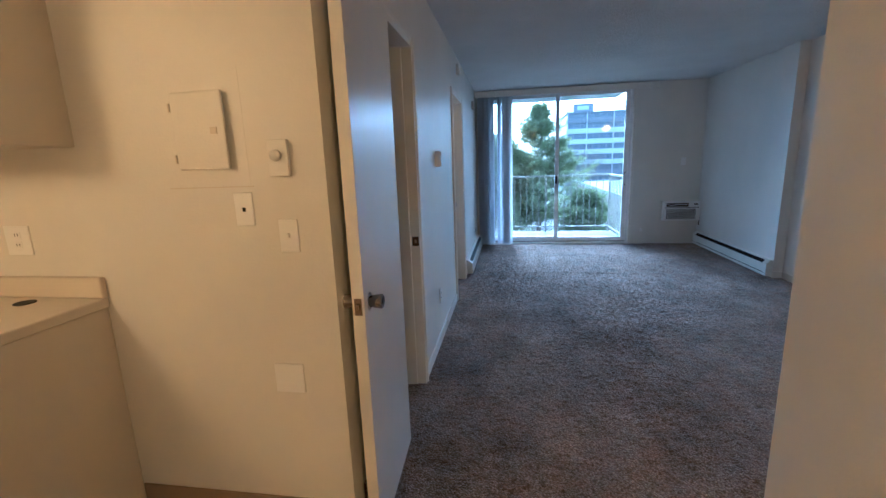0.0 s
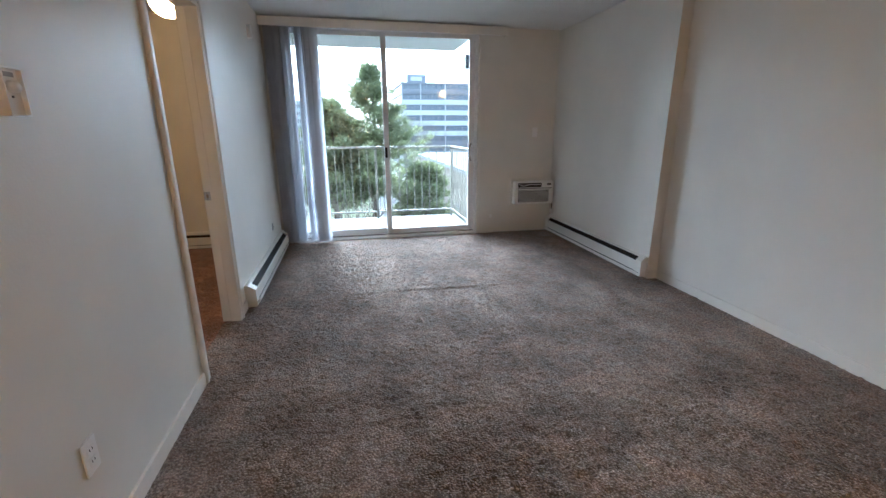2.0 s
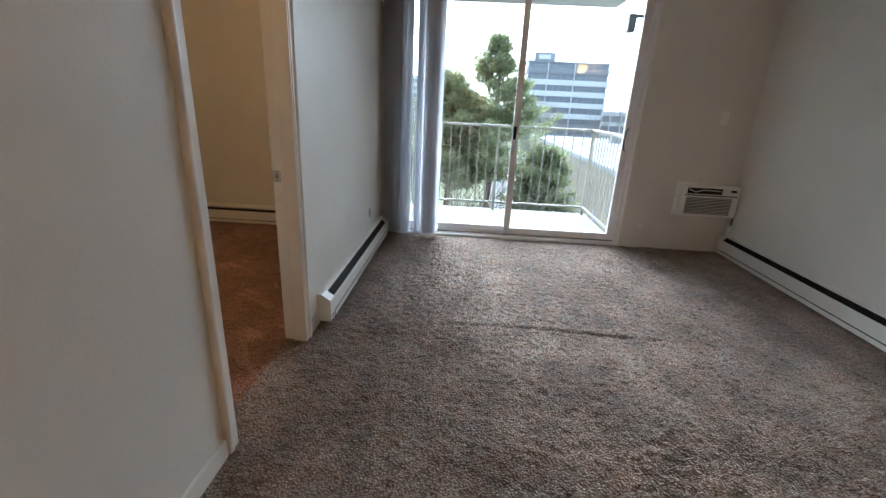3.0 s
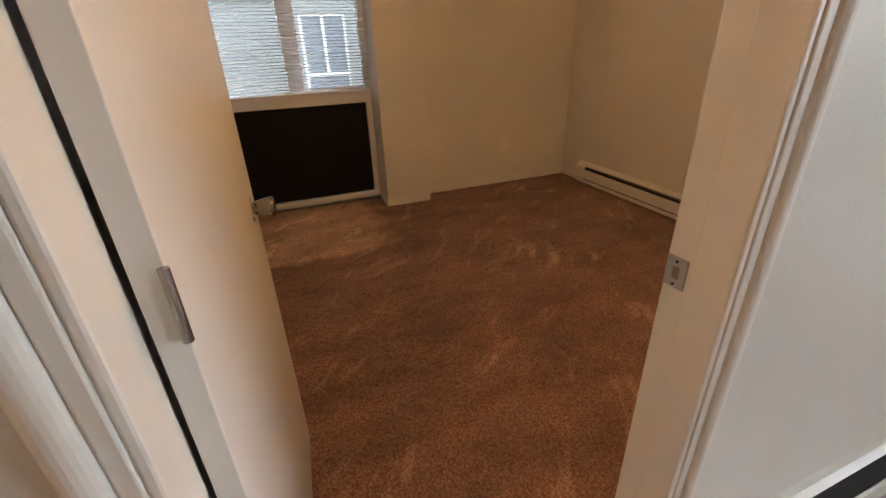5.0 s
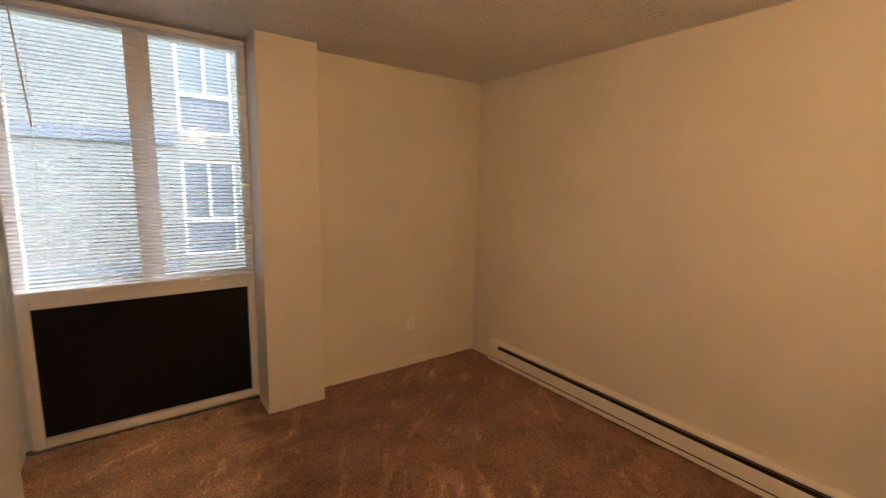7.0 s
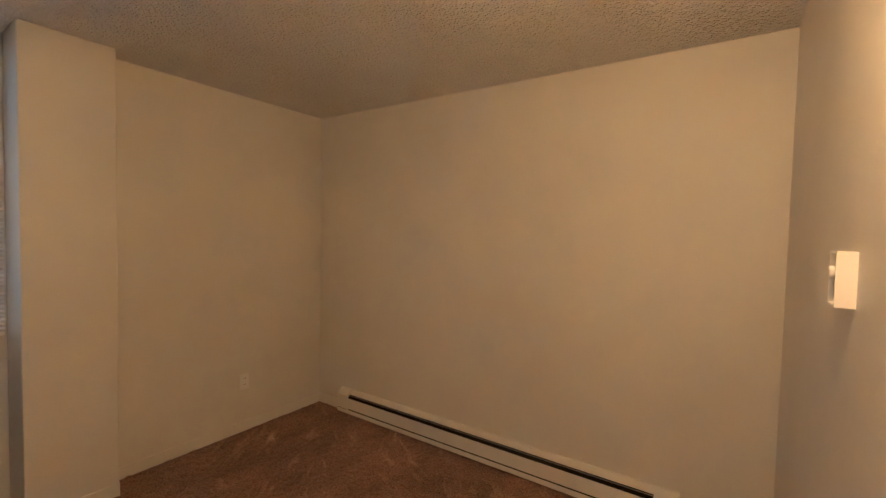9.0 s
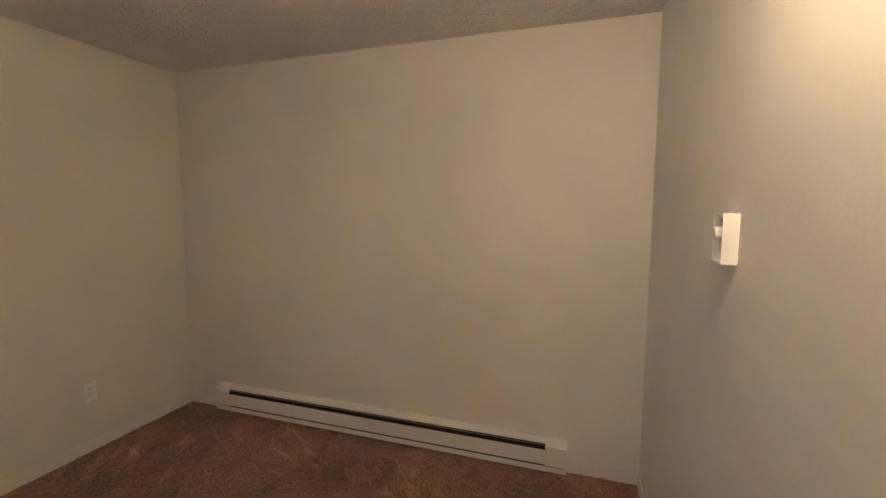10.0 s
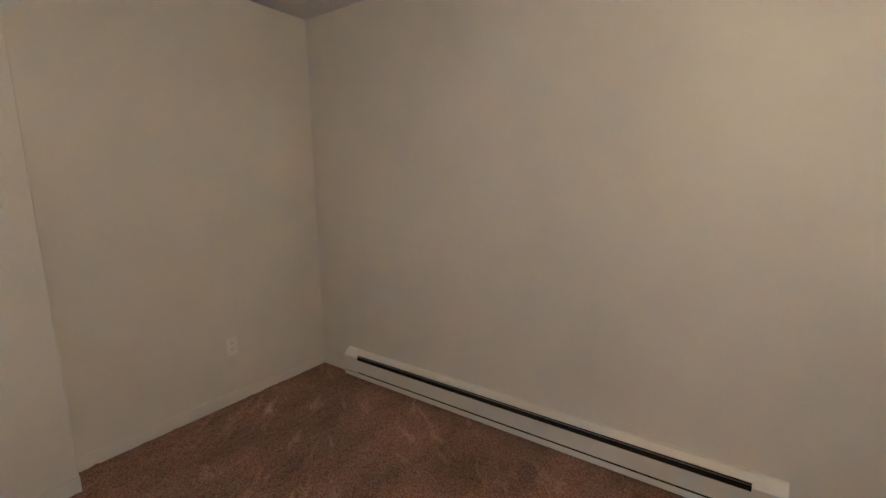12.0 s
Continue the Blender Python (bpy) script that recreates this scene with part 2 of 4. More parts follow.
WARM = (1.0, 0.54, 0.205)
GLOBE_BED = glow("lit_opal_globe_bedroom", WARM, LAMP_BED)
WARM_KIT = (1.0, 0.45, 0.115)
GLOBE_KIT = glow("lit_opal_globe_kitchen", WARM_KIT, LAMP_KIT)
GLOBE_HALL = glow("lit_opal_globe_hall", WARM_KIT, LAMP_HALL)
GLOBE_DINE = glow("lit_opal_globe_dining", WARM_KIT, LAMP_DINE)


# ---------------------------------------------------------------- mesh tools
def box(bm, x0, x1, y0, y1, z0, z1, bev=0.0):
    r = bmesh.ops.create_cube(bm, size=1.0, matrix=Matrix.Translation(((x0 + x1) / 2, (y0 + y1) / 2, (z0 + z1) / 2)) @ Matrix.Diagonal((x1 - x0, y1 - y0, z1 - z0, 1)))
    if bev:
        vs = set(r["verts"])
        es = [e for e in bm.edges if e.verts[0] in vs and e.verts[1] in vs]
        bmesh.ops.bevel(bm, geom=es, offset=bev, segments=2, profile=0.5, affect="EDGES", clamp_overlap=True)
    return bm


def boxed(*dims, bev=0.0):
    bm = bmesh.new()
    for d in dims:
        box(bm, *d, bev=bev)
    return bm


def tube(bm, p, q, r0, r1=None, seg=12, caps=True):
    p, q = Vector(p), Vector(q)
    d = q - p
    m = Matrix.Translation((p + q) / 2) @ d.to_track_quat("Z", "Y").to_matrix().to_4x4()
    bmesh.ops.create_cone(bm, cap_ends=caps, segments=seg, radius1=r0, radius2=r0 if r1 is None else r1, depth=d.length, matrix=m)
    return bm


def lathe(bm, profile, m, seg=24):
    """Turned shape: (radius, along) pairs about the local z axis."""
    rings = []
    for r, h in profile:
        rings.append([bm.verts.new(m @ Vector((max(r, 1e-4) * math.cos(2 * math.pi * k / seg), max(r, 1e-4) * math.sin(2 * math.pi * k / seg), h))) for k in range(seg)])
    for a, b in zip(rings, rings[1:]):
        for k in range(seg):
            bm.faces.new((a[k], a[(k + 1) % seg], b[(k + 1) % seg], b[k]))
    bm.faces.new(list(reversed(rings[0])))
    bm.faces.new(rings[-1])
    return bm


def prism(bm, outline, axis, a, b):
    """Outline of (u, v) pairs swept from a to b along axis: 'x' (u=y, v=z) or 'y' (u=x, v=z)."""
    put = (lambda u, v, w: (w, u, v)) if axis == "x" else (lambda u, v, w: (u, w, v))
    p = [bm.verts.new(put(u, v, a)) for u, v in outline]
    q = [bm.verts.new(put(u, v, b)) for u, v in outline]
    n = len(outline)
    for k in range(n):
        bm.faces.new((p[k], p[(k + 1) % n], q[(k + 1) % n], q[k]))
    bm.faces.new(list(reversed(p)))
    bm.faces.new(q)
    bmesh.ops.recalc_face_normals(bm, faces=bm.faces)
    return bm


def mesh_of(name, bm, mat, smooth=False):
    me = bpy.data.meshes.new(name)
    bmesh.ops.recalc_face_normals(bm, faces=bm.faces)
    bm.to_mesh(me)
    bm.free()
    me.materials.append(mat)
    if smooth:
        me.polygons.foreach_set("use_smooth", [True] * len(me.polygons))
    return me


def thing(name, bm, mat, label, category, kind="", group="", smooth=False):
    return tagged(new(name, mesh_of(name, bm, mat, smooth)), label, category, group, kind)


def base(name, label, category, at=(0, 0, 0), kind="", group=""):
    ob = new(name)
    ob.location = at
    ob.empty_display_size = 0.1
    bpy.context.view_layer.update()
    return tagged(ob, label, category, group, kind)


def part(name, bm, mat, parent, label="", smooth=False):
    """A piece of parent, modelled in world places."""
    ob = new(name, mesh_of(name, bm, mat, smooth))
    ob.parent = parent
    ob.matrix_parent_inverse = parent.matrix_world.inverted()
    if label:
        ob["label"] = label
    return ob


def piece(name, me, parent, m):
    """One of many alike pieces on shared mesh data, at the pose m."""
    ob = new(name, me)
    ob.parent = parent
    ob.matrix_parent_inverse = parent.matrix_world.inverted()
    ob.matrix_basis = m
    return ob


def grid_sheet(name, x0, x1, y0, y1, step, height, mat, label, category):
    """A fine sheet with uneven height, for pile carpet."""
    nx, ny = int((x1 - x0) / step) + 1, int((y1 - y0) / step) + 1
    xs, ys = np.linspace(x0, x1, nx), np.linspace(y0, y1, ny)
    gx, gy = np.meshgrid(xs, ys)
    gz = height(gx, gy)
    rng = np.random.default_rng(4)
    jx = gx + rng.uniform(-0.3, 0.3, gx.shape) * step
    jy = gy + rng.uniform(-0.3, 0.3, gx.shape) * step
    co = np.stack((np.clip(jx, x0, x1), np.clip(jy, y0, y1), gz), -1).reshape(-1, 3)
    i = (np.arange(ny - 1)[:, None] * nx + np.arange(nx - 1)[None, :]).reshape(-1)
    quads = np.stack((i, i + 1, i + nx + 1, i + nx), -1)
    me = bpy.data.meshes.new(name)
    me.from_pydata(co.tolist(), [], quads.tolist())
    me.polygons.foreach_set("use_smooth", [True] * len(me.polygons))
    me.materials.append(mat)
    return tagged(new(name, me), label, category, kind="structure")


def pile(gx, gy):
    rng = np.random.default_rng(9)
    z = rng.normal(0, 1, gx.shape)
    s = z.copy()
    for a in (0, 1):
        s = (np.roll(s, 1, a) + 2 * s + np.roll(s, -1, a)) / 4
    z = 0.0075 * s
    z += 0.0025 * np.sin(gx * 5.1 + 1.3 * np.sin(gy * 3.7)) * np.sin(gy * 4.3 + gx)
    return z


# ---------------------------------------------------------------- plan
CEIL = 2.44
XW, XWB = -0.60, -0.70          # the wall between living room and bedroom, its two faces
YE = 7.65                       # inner face of the outer wall
XR, XR2 = 2.90, 2.80            # right wall, near and past the jog
YJ = 5.63                       # the jog
D1 = (2.44, 3.04)               # closet doorway in the west wall
D2 = (4.715, 5.512)             # bedroom doorway in the west wall
HEAD = 2.03
SL = (-0.42, 1.79, 2.40)        # sliding door opening: x, x, head
BW = (4.54, 5.735, 0.03, 2.42)  # bedroom window opening: y, y, z, z
XB = -3.840                     # bedroom's outer wall past the pier
XP = -3.67                      # pier's face
XG = -3.95                      # window plane
YC = 4.69                       # bedroom side of the closet wall


def structure(name, dims, mat, label, category="wall", bev=0.0):
    return thing(name, boxed(*dims, bev=bev), mat, label, category, "structure")


structure("floor", [(-4.3, 3.1, -2.4, 7.75, -0.25, -0.02)], CONC, "bare concrete floor slab under the carpets", "floor")
structure("floor_kitchen", [(-2.35, 0.80, -2.3, 1.93, -0.02, 0.0)], vinyl, "brown sheet vinyl floor of the kitchen", "floor")
structure("floor_closet", [(-1.7, XWB, 2.04, 3.3, -0.02, 0.0)], vinyl, "dark closet floor", "floor")


def pile_living(gx, gy):
    z = pile(gx, gy)
    line = 5.77 + 0.035 * np.sin(gx * 3.1) + 0.02 * (gx - 0.4)
    near = np.clip(1 - np.abs(gx - 0.9) / 0.75, 0, 1) ** 0.5
    z -= 0.009 * near * np.exp(-((gy - line) / 0.014) ** 2)
    z += 0.006 * near * np.exp(-((gy - line - 0.035) / 0.02) ** 2)
    z -= 0.006 * np.clip(1 - np.abs(gx + 0.25) / 0.4, 0, 1) * np.exp(-((gy - 5.62 - 0.03 * gx) / 0.012) ** 2)
    return z


grid_sheet("carpet_living", XWB, 2.905, 1.93, YE, 0.0105, pile_living, carpet, "worn taupe cut-pile carpet with a raised seam", "carpet")
grid_sheet("carpet_dining", 0.91, 2.905, -0.6, 1.93, 0.03, pile, carpet, "worn taupe cut-pile carpet of the dining corner", "carpet")
grid_sheet("carpet_bedroom", XG, XWB, 4.5, YE, 0.0115, pile, carpet_brown, "brown cut-pile carpet with vacuum strokes and a painted patch of window light", "carpet")

structure("ceiling", [(-2.35, 3.1, -2.4, 7.65, CEIL, CEIL + 0.2), (-4.3, -2.35, 3.3, 7.65, CEIL, CEIL + 0.2)], popcorn, "white sprayed popcorn ceiling", "ceiling")
structure("wall_west", [
    (XWB - 0.1, XWB, 2.03, D1[0], 0, CEIL), (XWB, XW, D1[0], D1[1], HEAD + 0.02, CEIL), (XWB, XW, D1[1], D2[0], 0, CEIL),
    (XWB, XW, D2[0], D2[1], HEAD + 0.02, CEIL), (XWB, XW, D2[1], YE, 0, CEIL)], WALL, "cream painted wall with two doorways")
structure("wall_kitchen", [(-2.35, -0.655, 1.93, 2.03, 0, CEIL)], WALL, "cream painted kitchen wall")
structure("wall_north", [
    (XWB, SL[0], YE, YE + 0.2, -0.2, CEIL + 0.2), (SL[0], SL[1], YE, YE + 0.2, SL[2], CEIL + 0.2), (SL[1], 3.1, YE, YE + 0.2, -0.2, CEIL + 0.2),
    (SL[0], SL[1], YE, YE + 0.2, -0.2, -0.012), (-4.3, XWB, YE, YE + 0.2, -0.2, CEIL + 0.2)], WALL, "cream painted outer wall round a sliding door")
structure("wall_east", [(XR, XR + 0.2, -0.6, YJ, 0, CEIL), (XR2, XR + 0.2, YJ, YE, 0, CEIL)], WALL, "cream painted wall with a shallow jog")
structure("wall_partition", [(0.80, 0.91, -2.3, 1.98, 0, CEIL)], WALL, "cream painted partition end", bev=0.004)
structure("wall_dining", [(0.91, 3.1, -0.75, -0.6, 0, CEIL)], WALL, "cream painted wall")
structure("wall_hall", [(-2.35, 0.91, -2.45, -2.3, 0, CEIL)], WALL, "cream painted wall")
structure("wall_kitchen_west", [(-2.45, -2.35, -2.45, 3.3, 0, CEIL)], WALL, "cream painted wall")
structure("wall_closet", [(-1.8, -1.7, 2.03, 3.3, 0, CEIL), (-2.35, XWB, 3.3, 3.4, 0, CEIL)], WALL, "cream painted closet wall")
structure("wall_bedroom_south", [(-2.87, XWB, YC - 0.1, YC, 0, CEIL), (-2.87, -2.77, 4.50, YC - 0.1, 0, CEIL), (-4.3, -2.77, 4.40, 4.50, 0, CEIL)], WALL, "cream painted wall with a projecting corner", bev=0.006)
structure("wall_bedroom_west", [
    (-4.15, XB, 6.12, YE, 0, CEIL), (-4.15, XG - 0.06, 4.50, BW[0], 0, CEIL), (-4.15, XG - 0.06, BW[0], BW[1], BW[3], CEIL), (-4.15, XG - 0.06, BW[0], BW[1], -0.2, BW[2]),
    (-4.15, XG - 0.06, BW[1], 6.12, 0, CEIL)], WALL, "cream painted outer wall beside the window")
structure("pier", [(XG - 0.06, XP, BW[1] + 0.001, 6.12, 0, CEIL)], WALL, "cream painted pier beside the window", "pier", 0.006)


# skirtings
def skirting(name, dims, label="painted skirting board"):
    return structure(name, dims, TRIM, label, "baseboard", 0.0018)


T, TB, H = 0.012, 0.007, 0.075
skirting("baseboard_west", [(XW, XW + T, D1[1] + 0.04, D2[0] - 0.04, 0, H)])
skirting("baseboard_west_far", [(XW, XW + T, D2[1] + 0.04, 5.70, 0, H)])
skirting("baseboard_east", [(XR - T, XR, -0.6, YJ - T, 0, H), (XR2 + 0.002, XR, YJ - T, YJ, 0, H)])
skirting("baseboard_bedroom_north", [(-1.07, XWB - TB, YE - TB, YE, 0, H), (XB + TB, -3.545, YE - TB, YE, 0, H)])
skirting("baseboard_bedroom_west", [(XB, XB + TB, 6.12, YE, 0, H)])
skirting("baseboard_pier", [(XP, XP + TB, BW[1] - TB + 0.002, 6.12, 0, H), (XG + 0.05, XP, BW[1] - TB + 0.002, BW[1], 0, H)])
skirting("baseboard_bedroom_east", [(XWB - TB, XWB, D2[1] + 0.04, YE, 0, H)])
skirting("baseboard_bedroom_south", [(-2.87 - TB, -1.5, YC, YC + TB, 0, H), (-2.87 - TB, -2.87, 4.50, YC, 0, H), (XG, -2.87 - TB, 4.50, 4.50 + TB, 0, H)])
structure("baseboard_kitchen", [(-1.59, -0.655, 1.922, 1.93, 0, 0.10)], COVE, "tan vinyl cove base", "baseboard", 0.002)


# ---------------------------------------------------------------- doors
def rounded_casing(wall, out, a, b, top):
    """Upright casing with a rolled face, standing out from the wall."""
    mid, half = (a + b) / 2, (b - a) / 2
    arc = [(wall + out * (0.30 + 0.70 * math.sin(q) ** 0.8), mid - half * math.cos(q)) for q in np.linspace(0, math.pi, 11)]
    ring = [(wall, a)] + arc + [(wall, b)]
    bm = bmesh.new()
    lo = [bm.verts.new((x, y, 0.0)) for x, y in ring]
    hi = [bm.verts.new((x, y, top)) for x, y in ring]
    for k in range(len(ring)):
        j = (k + 1) % len(ring)
        bm.faces.new((lo[k], lo[j], hi[j], hi[k]))
    bm.faces.new(list(reversed(lo)))
    bm.faces.new(hi)
    return bm


def door_frame(name, y0, y1, label, stop):
    """Steel frame with stop and rounded face on both sides of the west wall."""
    ob = base(name, label, "door frame", (XW, y0, 0), "structure")
    f, o = 0.038, 0.014
    for nm, a, b, s in (("jamb", y0 - 0.002, y0 + 0.018, 1), ("jamb", y1 - 0.018, y1 + 0.002, -1)):
        bm = boxed((XWB - o, XW + o, a, b, 0, HEAD), bev=0.003)
        lo, hi = sorted((b if s > 0 else a, (b if s > 0 else a) + s * 0.014))
        box(bm, stop[0], stop[1], lo, hi, 0, HEAD - 0.002, bev=0.004)
        part(nm, bm, TRIM, ob)
    part("head_jamb", boxed((XWB - o, XW + o, y0 + 0.018, y1 - 0.018, HEAD - 0.018, HEAD + 0.012), bev=0.003), TRIM, ob)
    for s, wall in ((1, XW + 0.001), (-1, XWB - 0.001)):
        xa, xb = sorted((wall, wall + s * o))
        for a, b in ((y0 - f, y0 - 0.002), (y1 + 0.002, y1 + f)):
            part("casing", rounded_casing(wall, s * 0.021, a, b, HEAD + f), TRIM, ob)
        part("head_casing", boxed((xa, xb, y0 - 0.002, y1 + 0.002, HEAD + 0.012, HEAD + f), bev=0.005), TRIM, ob)
    return ob


def strike_plate(ob, y, x, z, mat, label):
    """Plate let into the far jamb, with its lip and bolt hole; faces -y."""
    bm = boxed((x - 0.021, x + 0.019, y - 0.003, y + 0.002, z - 0.028, z + 0.028), bev=0.0018)
    p = part("strike_plate", bm, mat, ob, label)
    part("bolt_hole", boxed((x - 0.006, x + 0.007, y - 0.0042, y - 0.0025, z - 0.011, z + 0.011), bev=0.001), COVE, p)
    for s in (-1, 1):
        part("screw", tube(bmesh.new(), (x, y - 0.005, z + s * 0.021), (x, y - 0.002, z + s * 0.021), 0.0025, seg=8), DARK, p)


def knob(parent, p, n, label="brushed nickel door knob"):
    """Round knob with rose and neck; n is the way it points."""
    m = Matrix.Translation(p) @ Vector(n).to_track_quat("Z", "Y").to_matrix().to_4x4()
    k = part("door_knob", lathe(bmesh.new(), ((0.0105, 0.0), (0.0095, 0.030), (0.014, 0.035), (0.0185, 0.045), (0.0225, 0.060), (0.0255, 0.080), (0.0250, 0.087), (0.019, 0.090), (0.016, 0.088), (0.001, 0.088)), m), STEEL, parent, label, True)
    part("rose", lathe(bmesh.new(), ((0.033, 0.0), (0.033, 0.004), (0.027, 0.009), (0.012, 0.011)), m), STEEL, k, "", True)
    part("keyhole", lathe(bmesh.new(), ((0.006, 0.088), (0.006, 0.0895)), m, 10), DARK, k)


def door(name, hinge, free, thick, label, z=0.93):
    """Flush slab between two plan points, thickness to the left of the way hinge to free."""
    h, f = Vector((*hinge, 0)), Vector((*free, 0))
    d = (f - h)
    w = d.length
    d.normalize()
    n = Vector((-d.y, d.x, 0))
    m = Matrix((((d.x, n.x, 0, h.x)), ((d.y, n.y, 0, h.y)), ((0, 0, 1, 0)), ((0, 0, 0, 1))))
    ob = base(name, label, "door", (*hinge, 0), "structure")
    bm = boxed((0, w, 0, thick, 0.012, 2.005), bev=0.002)
    bmesh.ops.transform(bm, matrix=m, verts=bm.verts)
    part("door_leaf", bm, DOORP, ob)
    c = m @ Vector((w - 0.062, thick, z))
    knob(ob, c, n)
    knob(ob, m @ Vector((w - 0.062, 0, z)), -n)
    bm = boxed((w - 0.0005, w + 0.002, thick / 2 - 0.0125, thick / 2 + 0.0125, z - 0.029, z + 0.029))
    bmesh.ops.transform(bm, matrix=m, verts=bm.verts)
    lp = part("latch_plate", bm, STEEL, ob, "brushed latch plate")
    bm = boxed((w + 0.002, w + 0.011, thick / 2 - 0.006, thick / 2 + 0.006, z - 0.010, z + 0.010), bev=0.002)
    bmesh.ops.transform(bm, matrix=m, verts=bm.verts)
    part("latch_bolt", bm, STEEL, lp)
    for hz in (0.25, 1.02, 1.78):
        bm = tube(bmesh.new(), m @ Vector((-0.006, thick, hz - 0.045)), m @ Vector((-0.006, thick, hz + 0.045)), 0.006, seg=10)
        part("hinge", bm, STEEL, ob)
    return ob


f1 = door_frame("door_frame_1", *D1, "cream steel frame of the closet doorway", (XWB - 0.012, XW - 0.042))
strike_plate(f1, D1[1] - 0.019, -0.612, 0.93, BRONZE, "dark bronze strike plate")
f2 = door_frame("door_frame_2", *D2, "cream steel frame of the bedroom doorway", (XW - 0.058, XW + 0.012))
strike_plate(f2, D2[1] - 0.019, -0.690, 0.897, GALV, "grey metal strike plate")
door("door_1", (-0.556, 2.452), (-0.527, 1.852), -0.042, "cream flush closet door swung flat against the wall")
door("door_2", (-0.712, 4.740), (-1.446, 4.792), -0.035, "cream flush bedroom door standing wide open", 0.895)


# ---------------------------------------------------------------- baseboard heaters
def heater(name, length, label, m, deep=1.0, high=1.0, wide=False):
    """Electric or water baseboard heater, back at y=0, facing -y, from x=0."""
    ob = base(name, label, "baseboard heater", m.translation)
    ob.matrix_world = m
    bpy.context.view_layer.update()
    cap = 0.075 if wide else 0.115
    shape = m @ Matrix.Diagonal((1, deep, high, 1))

    def add(nm, bm, mat, label="", up=None):
        bmesh.ops.transform(bm, matrix=shape, verts=bm.verts)
        return part(nm, bm, mat, up or ob, label)

    lip, edge = ((-0.027, 0.183), (-0.0535, 0.150)) if wide else ((-0.038, 0.1665), (-0.0550, 0.1395))
    add("cover", prism(bmesh.new(), ((0, 0.03), (0, 0.195), (-0.014, 0.195), (lip[0] - 0.001, lip[1] + 0.002), (lip[0], lip[1]), (-0.012, 0.182), (-0.006, 0.03)), "x", cap, length - cap), HEATP)
    add("front_panel", prism(bmesh.new(), ((-0.052, 0.050), (-0.058, 0.054), (-0.0595, edge[1] - 0.007), (edge[0] - 0.003, edge[1]), (edge[0], edge[1] - 0.001), (-0.054, edge[1] - 0.008), (-0.053, 0.054)), "x", cap - 0.001, length - cap + 0.001), HEATP)
    # shade of the outlet opening, put in as a near-black strip
    add("outlet_shade_strip", prism(bmesh.new(), ((lip[0] + 0.001, lip[1] - 0.002), (edge[0] + 0.001, edge[1] + 0.001), (-0.049, edge[1] - 0.005), (lip[0] + 0.004, lip[1] - 0.010)), "x", cap, length - cap), SLOT, "near-black strip painted as the shade in the outlet slot")
    if not wide:
        add("slot_blade", prism(bmesh.new(), ((-0.0415, 0.1612), (-0.0445, 0.1606), (-0.0450, 0.1578), (-0.0420, 0.1580)), "x", cap - 0.001, length - cap + 0.001), FIN, "thin metal blade in the slot")
    add("fin_tube", prism(bmesh.new(), ((-0.010, 0.06), (-0.010, 0.12), (-0.044, 0.12), (-0.044, 0.06)), "x", cap, length - cap), FIN, "metal heating fins")
    # near-black bar gives the gap below the front panel its shade
    add("inlet_shade_strip", prism(bmesh.new(), ((-0.040, 0.030), (-0.040, 0.062), (-0.050, 0.062), (-0.050, 0.030)), "x", cap, length - cap), SLOT, "near-black strip painted as the shade in the air inlet under the front panel")
    add("bottom_lip", prism(bmesh.new(), ((-0.006, 0.020), (-0.060, 0.014), (-0.064, 0.018), (-0.063, 0.046), (-0.059, 0.046), (-0.056, 0.026), (-0.006, 0.028)), "x", cap, length - cap), HEATP)
    for a, b in ((0, cap), (length - cap, length)):
        e = add("end_cap", prism(bmesh.new(), ((0, 0.012), (0, 0.197), (-0.020, 0.197), (-0.0605, 0.158), (-0.0605, 0.018), (-0.055, 0.012)), "x", a, b), HEATP)
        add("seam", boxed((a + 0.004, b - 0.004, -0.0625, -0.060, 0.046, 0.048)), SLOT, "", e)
    return ob


heater("baseboard_heater", 2.47, "long white enamelled baseboard heater along the bedroom wall", pose(-3.545, YE, 0))
heater("baseboard_heater", 1.87, "white baseboard heater beneath the living room wall", pose(XW, 5.70, 0, 0, 0, 90), 1.32, 0.92, True)
heater("baseboard_heater", 1.97, "white baseboard heater on the wall past the jog", pose(XR2, YE - 0.03, 0, 0, 0, -90), 1.0, 1.0, True)


